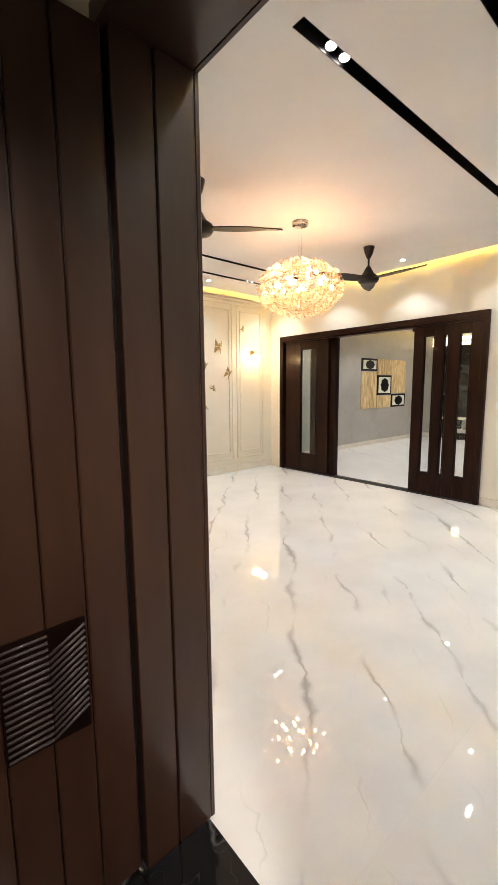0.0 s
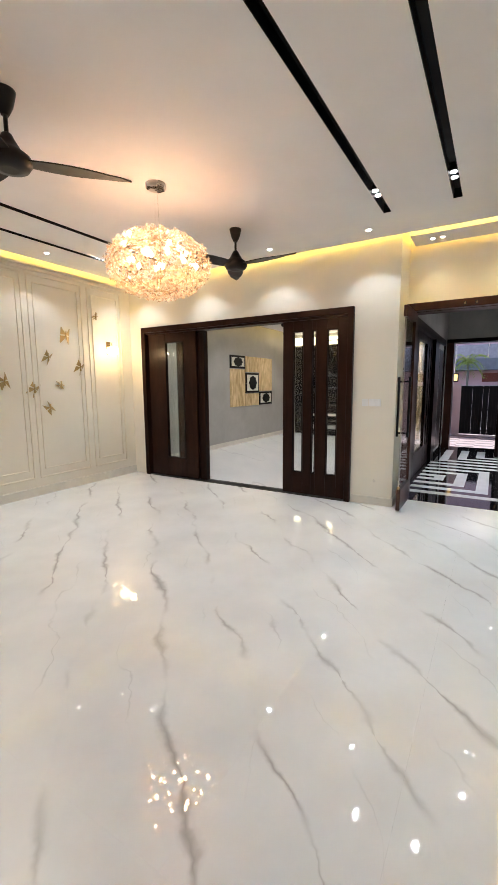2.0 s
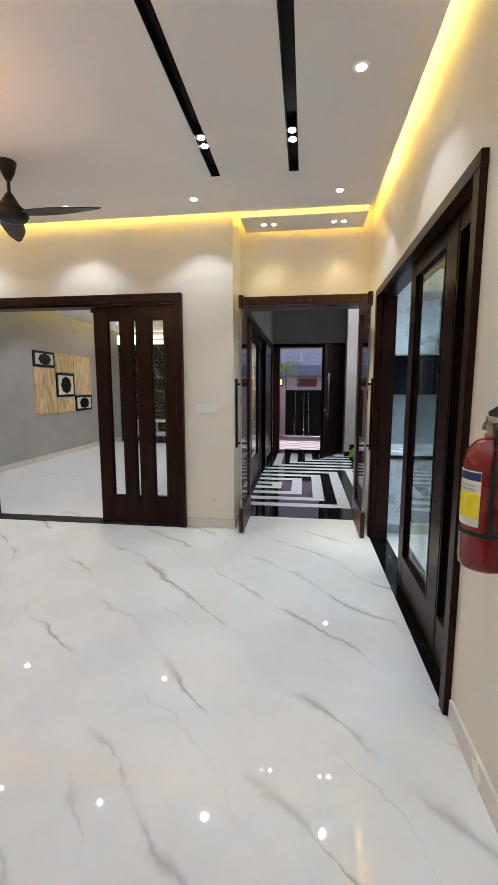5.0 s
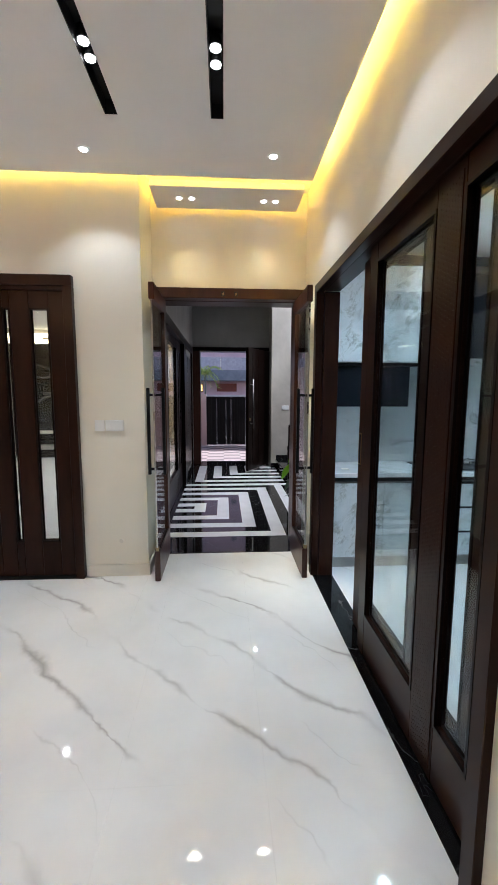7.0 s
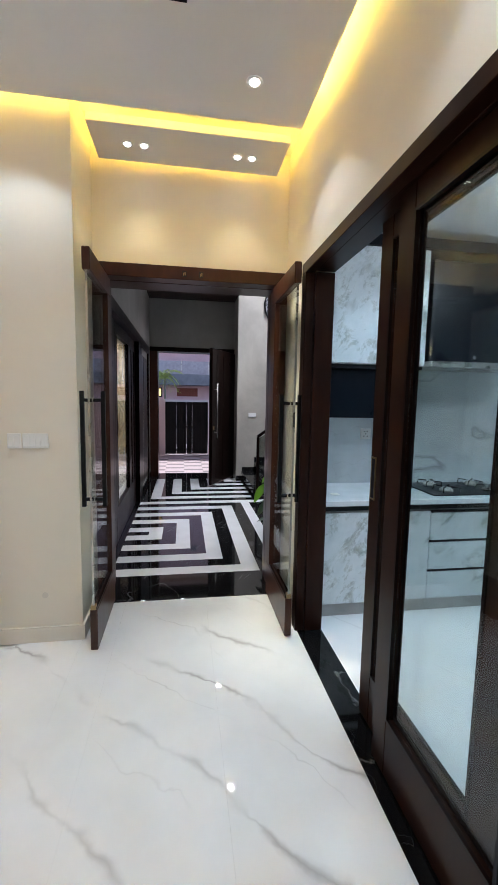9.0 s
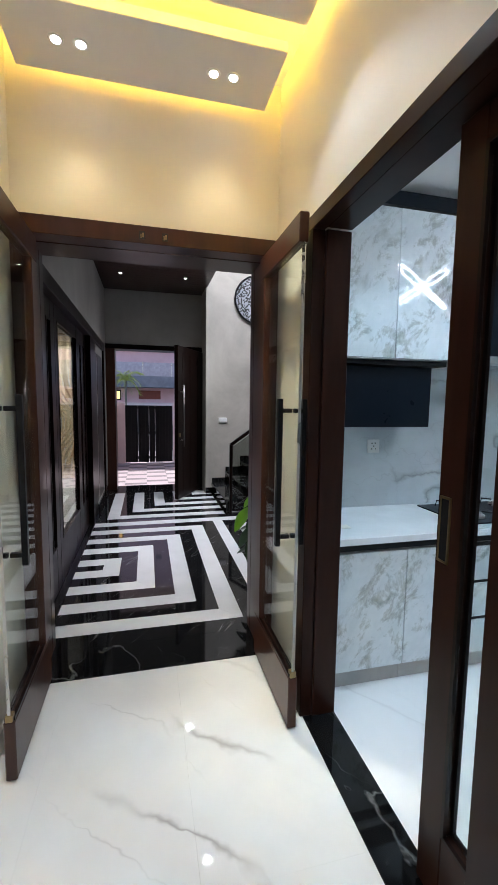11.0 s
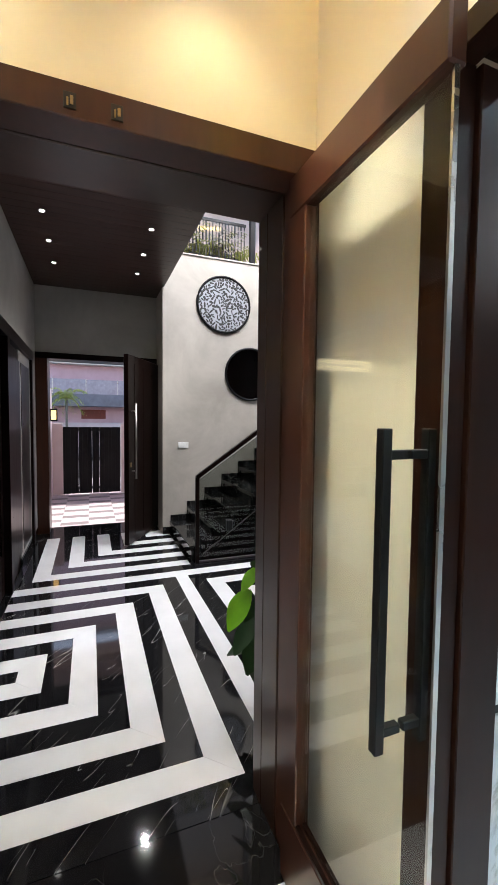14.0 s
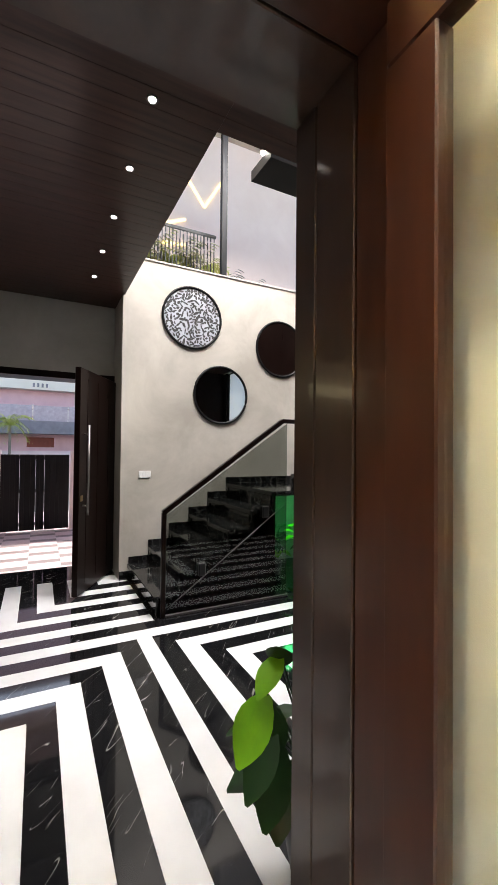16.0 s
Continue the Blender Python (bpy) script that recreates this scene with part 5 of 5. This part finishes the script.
part("sill", soft_box(10.735, 10.96, -3.3, -0.2, 3.871, 3.895, 0.004), STUCCO, win)
w3 = thing("window_3", (6.95, -3.38, 1.1), "tall dark framed window at the end of the stairwell", "window", kind="structure")
part("pane", boxes((6.77, 7.78, -3.385, -3.379, 1.12, 3.36)), FROST, w3)
part("window_frame", boxes((6.751, 6.77, -3.42, -3.34, 1.101, 3.379), (7.78, 7.799, -3.42, -3.34, 1.101, 3.379), (6.77, 7.78, -3.42, -3.34, 1.101, 1.12), (6.77, 7.78, -3.42, -3.34, 3.36, 3.379)), BLACK, w3)
jali = thing("perforated_screen", (11.6, -0.8, 3.9), "dark laser-cut terrace screen with upright slots", "screen")
part("frame", boxes((11.1, 11.12, -1.5, 0.0, 4.56, 4.6), (11.1, 11.12, -1.5, 0.0, 3.86, 3.9)), BLACK, jali)
rng = random.Random(11)
for k in range(30):
    y = -1.48 + k * 0.05
    z = 3.9
    while z < 4.56:
        top = min(4.56, z + rng.uniform(0.06, 0.2))
        part("bar", boxes((11.105, 11.115, y, y + rng.choice((0.012, 0.02)), z, top)), BLACK, jali)
        z = top + rng.uniform(0.01, 0.03)
structure("terrace_floor", boxes((10.95, 13.3, -6, 1.5, 3.72, 3.86)), PALE_W, "pale terrace floor above the porch", "terrace")


def leafy(bm, base, tip, w, droop, fold=0.15):
    """One leaf blade from base to tip."""
    base, tip = Vector(base), Vector(tip)
    d = tip - base
    side = d.cross(Vector((0, 0, 1)))
    side = side.normalized() if side.length > 1e-4 else Vector((1, 0, 0))
    up = side.cross(d).normalized()
    rows = []
    for i in range(7):
        s = i / 6
        ww = w * math.sin(math.pi * min(0.98, 0.06 + s * 0.94)) ** 0.8
        c = base + d * s - Vector((0, 0, droop * s * s))
        rows.append([bm.verts.new(c + side * ww * q + up * abs(q) * ww * fold) for q in (-1, -0.5, 0, 0.5, 1)])
    for a, b in zip(rows, rows[1:]):
        for i in range(4):
            f = bm.faces.new((a[i], a[i + 1], b[i + 1], b[i]))
            f.smooth = True


def potted(name, label, x, y, z, pot_h, pot_r, leaves, seed, mat_of, stem_h):
    rng = random.Random(seed)
    p = thing(name, (x, y, z), label, "plant")
    part("pot", lathe([(pot_r * 0.7, 0), (pot_r * 0.74, 0.01), (pot_r, pot_h - 0.02), (pot_r, pot_h), (pot_r * 0.9, pot_h), (pot_r * 0.88, pot_h - 0.03)], (x, y, z), 24), POT, p)
    part("soil", lathe([(pot_r * 0.86, pot_h - 0.06), (pot_r * 0.86, pot_h - 0.029)], (x, y, z), 20), SOIL, p)
    for k in range(leaves):
        a, h = rng.uniform(0, 6.283), rng.uniform(0.25, 1.0) * stem_h
        r = rng.uniform(0.05, 0.15)
        b = Vector((x + r * math.cos(a), y + r * math.sin(a), z + pot_h + h))
        stem = tube([(x + 0.02 * math.cos(a), y + 0.02 * math.sin(a), z + pot_h - 0.03), (x + r * 0.5 * math.cos(a), y + r * 0.5 * math.sin(a), z + pot_h + h * 0.6), b], 0.004, 5)
        st = part("stem", stem, LEAF_D, p)
        bm = bmesh.new()
        ln = rng.uniform(0.12, 0.2)
        leafy(bm, b, b + Vector((ln * math.cos(a), ln * math.sin(a), rng.uniform(-0.02, 0.1))), rng.uniform(0.05, 0.08), rng.uniform(0.03, 0.1))
        part("leaf", bm, mat_of(k), st)
    return p


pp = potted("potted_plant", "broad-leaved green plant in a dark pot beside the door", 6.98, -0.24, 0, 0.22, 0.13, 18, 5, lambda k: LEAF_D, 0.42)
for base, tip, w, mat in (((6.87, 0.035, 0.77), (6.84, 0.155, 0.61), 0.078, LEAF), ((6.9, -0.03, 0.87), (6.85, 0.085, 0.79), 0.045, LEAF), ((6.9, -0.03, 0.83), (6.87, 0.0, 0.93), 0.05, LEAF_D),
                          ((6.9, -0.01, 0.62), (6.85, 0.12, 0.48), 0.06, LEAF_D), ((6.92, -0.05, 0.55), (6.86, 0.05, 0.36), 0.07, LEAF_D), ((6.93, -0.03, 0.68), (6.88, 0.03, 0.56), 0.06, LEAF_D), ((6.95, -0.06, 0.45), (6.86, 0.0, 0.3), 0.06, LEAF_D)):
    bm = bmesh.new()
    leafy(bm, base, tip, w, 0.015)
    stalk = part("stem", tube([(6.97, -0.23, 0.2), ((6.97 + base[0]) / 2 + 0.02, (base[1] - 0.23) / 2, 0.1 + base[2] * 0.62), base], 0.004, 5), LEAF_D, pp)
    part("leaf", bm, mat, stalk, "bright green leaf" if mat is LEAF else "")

# plants in green light under the landing
for x, y, s, n in ((10.2, -1.95, 21, 22), (9.95, -2.35, 22, 22), (10.35, -2.5, 23, 20)):
    potted("potted_fern", "leafy plant standing in green light under the stairs", x, y, 0, 0.16, 0.12, n, s, lambda k: LEAF if k % 3 == 0 else LEAF_D, 0.5)
gs = thing("grow_light", (10.1, -2.2, 1.05), "green light strip under the stair landing", "light strip")
part("strip", boxes((9.7, 10.6, -2.32, -2.28, 1.045, 1.058)), glow("green_led", (0.05, 1.0, 0.25), 2.0), gs, "glowing green strip")
lamp("green_light", "AREA", (10.1, -2.15, 1.03), 2.2, (0.08, 1.0, 0.3), 0.5)

pend = thing("pendant_light", (8.3, -1.0, 3.4), "angular black light box hanging in the stairwell", "pendant light")
shell = prism([(-0.72, 3.62), (-0.72, 3.7), (-0.9, 3.9), (-1.5, 3.9), (-1.5, 3.62)], 8.2, 8.5)
shell.transform(Matrix(((0, 0, 1, 0), (1, 0, 0, 0), (0, 1, 0, 0), (0, 0, 0, 1))))
part("body", shell, BLACK, pend)
part("lit_edge", tube([(8.3, -0.71, 3.71), (8.3, -0.89, 3.92)], 0.02, 6), LED_W, pend, "glowing upper edge")
part("cable", tube([(8.3, -0.74, 3.72), (8.28, -0.62, 3.82), (8.2, -0.5, 4.05), (8.3, -0.5, 6.3)], 0.006, 6), BLACK, pend)

# facade lights behind the window
fl = thing("facade_light", (13.29, -2, 6.5), "warm angled light strips on the terrace wall", "light strip")
for (ya, za), (yb, zb) in (((-1.72, 6.9), (-2.14, 6.35)), ((-2.14, 6.35), (-2.5, 6.95)), ((-1.15, 5.75), (-1.75, 6.0)), ((-1.3, 5.45), (-1.75, 5.5)), ((-0.7, 5.1), (-1.0, 5.25))):
    part("strip", tube([(13.288, ya, za), (13.288, yb, zb)], 0.028, 6), LED_V, fl)


def fern(x, y, z, seed, count, reach, mat):
    rng = random.Random(seed)
    p = thing("terrace_plant", (x, y, z), "slender yellow-green fern in a planter on the terrace", "plant", "terrace plants")
    part("pot", lathe([(0.1, 0), (0.13, 0.25), (0.13, 0.28), (0.11, 0.28)], (x, y, z), 18), POT, p)
    for k in range(count):
        a, ln = rng.uniform(0, 6.283), rng.uniform(0.6, 1.0) * reach
        lift = rng.uniform(0.5, 1.3) * reach
        bm = bmesh.new()
        for i in range(9):
            q = (i + 1) / 9
            c = Vector((x + ln * q * math.cos(a), y + ln * q * math.sin(a), z + 0.26 + lift * q - 0.5 * reach * q * q))
            for sd in (-1, 1):
                leafy(bm, c, c + Vector((0.09 * math.cos(a + sd), 0.09 * math.sin(a + sd), -0.02)), 0.012, 0.02)
        part("frond", bm, mat, p)


for seed, y in ((31, -0.45), (32, -0.75), (33, -1.05), (34, -1.35)):
    fern(11.4, y, 3.86, seed, 24, 0.46, PALM if seed % 2 else LEAF_Y)
for seed, y in ((35, -2.0), (36, -2.45)):
    fern(12.0, y, 3.86, seed, 12, 0.42, LEAF_D)

# ---- porch, gate and street ----
gate = thing("gate", (14.4, 0.75, -0.02), "black metal gate with upright slots", "gate")
for z in (0.1, 0.72, 1.34):
    part("rail", soft_box(14.42, 14.45, 0.16, 1.3, z, z + 0.06, 0.003), BLACK, gate)
y = 0.16
for k in range(14):
    w = (0.1, 0.075, 0.065, 0.083)[k % 4]
    part("board", soft_box(14.39, 14.418, y, y + w, 0.02, 1.43, 0.003), BLACK, gate)
    y += w + (0.007 if k in (4, 6, 9) else 0.0)
structure("boundary_wall", boxes((14.38, 14.6, 1.3, 8, -0.1, 1.5), (14.38, 14.6, -6, 0.14, -0.1, 1.5), (11.62, 14.38, 1.5, 1.7, -0.1, 2.2)), PALE_W, "pale boundary wall of the porch", "wall")
pl = thing("wall_lantern", (13.9, 1.5, 1.6), "small black wall lantern lit warm by the porch", "wall lamp")
part("box", soft_box(13.84, 13.96, 1.36, 1.498, 1.55, 1.79, 0.006), BLACK, pl)
part("glass", boxes((13.83, 13.8395, 1.38, 1.47, 1.58, 1.76)), LANTERN_G, pl, "warm glowing glass")


def opposite_house():
    k = (36 - 5.72) / (22 - 5.72)
    hx = 36.0
    f = lambda y, z: (0.7 + (y - 0.7) * k, 1.55 + (z - 1.55) * k)
    h = thing("house", (hx + 3, 0, -0.15), "pink rendered house with a glass balcony across the road", "house")
    part("wall", boxes((hx, hx + 8, -14, 14, -0.15, 13.5)), PINK_W, h)
    part("cornice", boxes((hx - 0.8, hx, -14, 14, 5.3, 5.95)), CREAM, h, "beige cornice band")
    for q in (0.2, 0.45, 0.7, 0.95, 3.4, -3.0):
        part("bracket", boxes((hx - 0.84, hx - 0.8, q, q + 0.12, 5.45, 5.7)), GREY_W, h, "small dark bracket")
    part("roof", boxes((hx - 0.5, hx + 8.4, -14.3, 14.3, 13.5, 13.8)), PALE_W, h, "pale flat roof edge")
    for a in (-9, -4.5, 0, 4.5, 9):
        for z in (7.4, 10.6):
            part("window", boxes((hx - 0.05, hx, a - 0.22, a + 0.22, z, z + 0.3)), GREY_W, h, "small dark vent opening")
    z0, z1 = 2.45, 3.25
    bal2 = part("balcony", boxes((hx - 1.6, hx, -8, 8, z0, z1)), GREY_W, h, "dark grey balcony slab")
    part("balustrade_glass", boxes((hx - 1.58, hx - 1.55, -8, 8, z1, z1 + 0.95)), plain("frosted_balcony_glass", (0.42, 0.38, 0.42), 0.2), bal2)
    for y in range(-7, 8, 2):
        part("balcony_post", boxes((hx - 1.6, hx - 1.54, y, y + 0.05, z1, z1 + 1.0)), STEEL, bal2)
    y0, zt = f(1.054, 1.928)
    y1, zb = f(0.193, 1.583)
    for a in (y1, y1 - 3.2, y1 + 3.2):
        w = part("window", boxes((hx - 0.06, hx, a, a + (y0 - y1), zb, zt)), SHUTTER, h, "red brown shuttered window")
        for s in range(6):
            part("slat", boxes((hx - 0.08, hx - 0.06, a + 0.05, a + (y0 - y1) - 0.05, zb + 0.05 + s * 0.1, zb + 0.1 + s * 0.1)), SHUTTER, w)
    for a in (-2.9, 4.4, -6.5):
        w = part("window", boxes((hx - 0.05, hx, a, a + 1.4, z1 + 0.1, z1 + 2.3)), GREY_W, h, "dark balcony door")
        part("window_frame", boxes((hx - 0.09, hx - 0.05, a - 0.06, a, z1 + 0.1, z1 + 2.36), (hx - 0.09, hx - 0.05, a + 1.4, a + 1.46, z1 + 0.1, z1 + 2.36), (hx - 0.09, hx - 0.05, a, a + 1.4, z1 + 2.3, z1 + 2.36)), PALE_W, w)
    part("ledge", boxes((hx - 3, hx - 2.8, -12, 12, -0.15, f(0, 1.45)[1])), PALE_W, h, "pale front garden wall")


opposite_house()


def palm(x, y, hgt, seed):
    rng = random.Random(seed)
    p = thing("palm_tree", (x, y, -0.15), "palm tree with drooping yellow green fronds", "tree")
    pts = [(x + 0.05 * math.sin(k), y, -0.15 + hgt * k / 8) for k in range(9)]
    part("trunk", tube(pts, 0.07, 10), GROUND_M, p)
    for k in range(26):
        a = 6.283 * k / 26 + rng.uniform(-0.2, 0.2)
        lift = rng.uniform(-0.1, 1.6)
        bm = bmesh.new()
        ln = rng.uniform(0.8, 1.15)
        for i in range(14):
            s = i / 13
            c = Vector((x + ln * s * math.cos(a), y + ln * s * math.sin(a), hgt - 0.15 + lift * s - 1.1 * s * s))
            for q in (-1, 1):
                leafy(bm, c, c + Vector((0.25 * math.cos(a + q * 1.0), 0.25 * math.sin(a + q * 1.0), -0.1)), 0.02, 0.05)
        part("frond", bm, LEAF_Y, p)


palm(32.0, 2.1, 3.1, 41)

# ---- floors, piece by piece ----
lounge = thing("floor", (3, 3, -0.1), "polished white marble floor with long grey veins", "floor", kind="structure")
part("bed", boxes((0.905, 5.93, 0.03, 5.8, -0.1, -0.0112), (5.93, 6.24, 0.03, 1.44, -0.1, -0.0112)), WHITE_T, lounge)
TX, TY = (0.906, 1.464, 2.664, 3.864, 5.064, 6.239), (0.031, 0.632, 1.233, 1.834, 2.435, 3.036, 3.637, 4.238, 4.839, 5.44, 5.799)
for a, b in zip(TX, TX[1:]):
    for c, d in zip(TY, TY[1:]):
        if b > 6 and d > 1.44:
            b2 = 5.744 if c >= 1.8 else 5.789
        else:
            b2 = b
        if b2 > 6 and c >= 1.2:
            part("tile", boxes((a, b2, c, 1.439, -0.011, 0.0)), FLOOR_M, lounge)
            continue
        if b > 6 and c < 1.44 < d:
            part("tile", boxes((a, 6.239, c, 1.4395, -0.011, 0.0)), FLOOR_M, lounge)
            part("tile", boxes((a, 5.789, 1.44, d - 0.0003, -0.011, 0.0)), FLOOR_M, lounge)
            continue
        part("tile", boxes((a, b2 - 0.0003, c, d - 0.0003, -0.011, 0.0)), FLOOR_M, lounge)

hall = thing("floor_hall", (8.8, 0.5, -0.1), "black and white marble floor laid in nested square bands", "floor", kind="structure")
part("bed", boxes((6.54, 11.62, -3.3, 1.46, -0.1, -0.012)), PLINTH, hall)
CX, CYA, CYB = 7.84, 1.257, -1.46
D = [0.0, 0.06] + [0.06 + 0.1545 * k for k in range(1, 9)]


def piece(outline, white):
    g = 0.0006
    cx, cy = sum(p[0] for p in outline) / len(outline), sum(p[1] for p in outline) / len(outline)
    part("strip", prism([(px + (g if px < cx else -g), py + (g if py < cy else -g)) for px, py in outline], -0.011, 0.0), WHITE_T if white else BLACK_M, hall)


for cy, s, wall in ((CYA, 1, 1.459), (CYB, -1, -3.299)):
    for k in range(9):
        d0, d1 = D[k], D[k + 1]
        white = k % 2 == 1
        yy = lambda d: cy - s * d
        if k == 0:
            piece([(CX - d1, wall), (CX + d1, wall), (CX + d1, yy(d1)), (CX - d1, yy(d1))], False)
            continue
        piece([(CX - d1, wall), (CX - d0, wall), (CX - d0, yy(d0)), (CX - d1, yy(d1))], white)
        piece([(CX + d0, wall), (CX + d1, wall), (CX + d1, yy(d1)), (CX + d0, yy(d0))], white)
        piece([(CX - d1, yy(d1)), (CX - d0, yy(d0)), (CX + d0, yy(d0)), (CX + d1, yy(d1))], white)
E9 = D[9]
ya, yb = CYA - E9, CYB + E9
piece([(CX - E9, yb), (CX + E9, yb), (CX + E9, ya), (CX - E9, ya)], True)
XA = CX + E9
piece([(XA, -3.299), (XA + 0.155, -3.299), (XA + 0.155, 1.459), (XA, 1.459)], True)
XB, YB = XA + 0.155, 1.459
piece([(XB, -0.26), (XB + 0.155, -0.26), (XB + 0.155, 1.305), (XB, 1.459)], False)
piece([(XB, 1.459), (XB + 0.155, 1.305), (11.3, 1.305), (11.3, 1.459)], False)
x0, y0 = XB + 0.155, 1.305
for k in range(8):
    x1, y1 = x0 + 0.155, y0 - 0.155
    white = k % 2 == 0
    piece([(x0, -0.26), (x1, -0.26), (x1, y1), (x0, y0)], white)
    piece([(x0, y0), (x1, y1), (11.0, y1), (11.0, y0)], white)
    x0, y0 = x1, y1
piece([(x0, -0.26), (11.0, -0.26), (11.0, y0), (x0, y0)], True)
piece([(11.0, -0.17), (11.62, -0.17), (11.62, 1.305), (11.0, 1.305)], False)
piece([(XB, -3.299), (10.75, -3.299), (10.75, -0.262), (XB, -0.262)], False)

porch = thing("pavement", (13, 0.8, -0.1), "pink and white striped porch paving", "pavement", kind="structure")
part("bed", boxes((11.63, 17, -6, 8, -0.15, -0.012)), PLINTH, porch)
for j in range(8):
    py = -1.2 + j * 0.4
    for i in range(7):
        px = 11.63 + i * 0.48 - (0.24 if j % 2 else 0)
        for a, b, m in ((px, px + 0.317, WHITE_PAVE), (px + 0.32, px + 0.477, PINK_T)):
            if b > 11.7:
                part("paver", boxes((max(a, 11.632), b, py, py + 0.397, -0.011, 0.0)), m, porch)
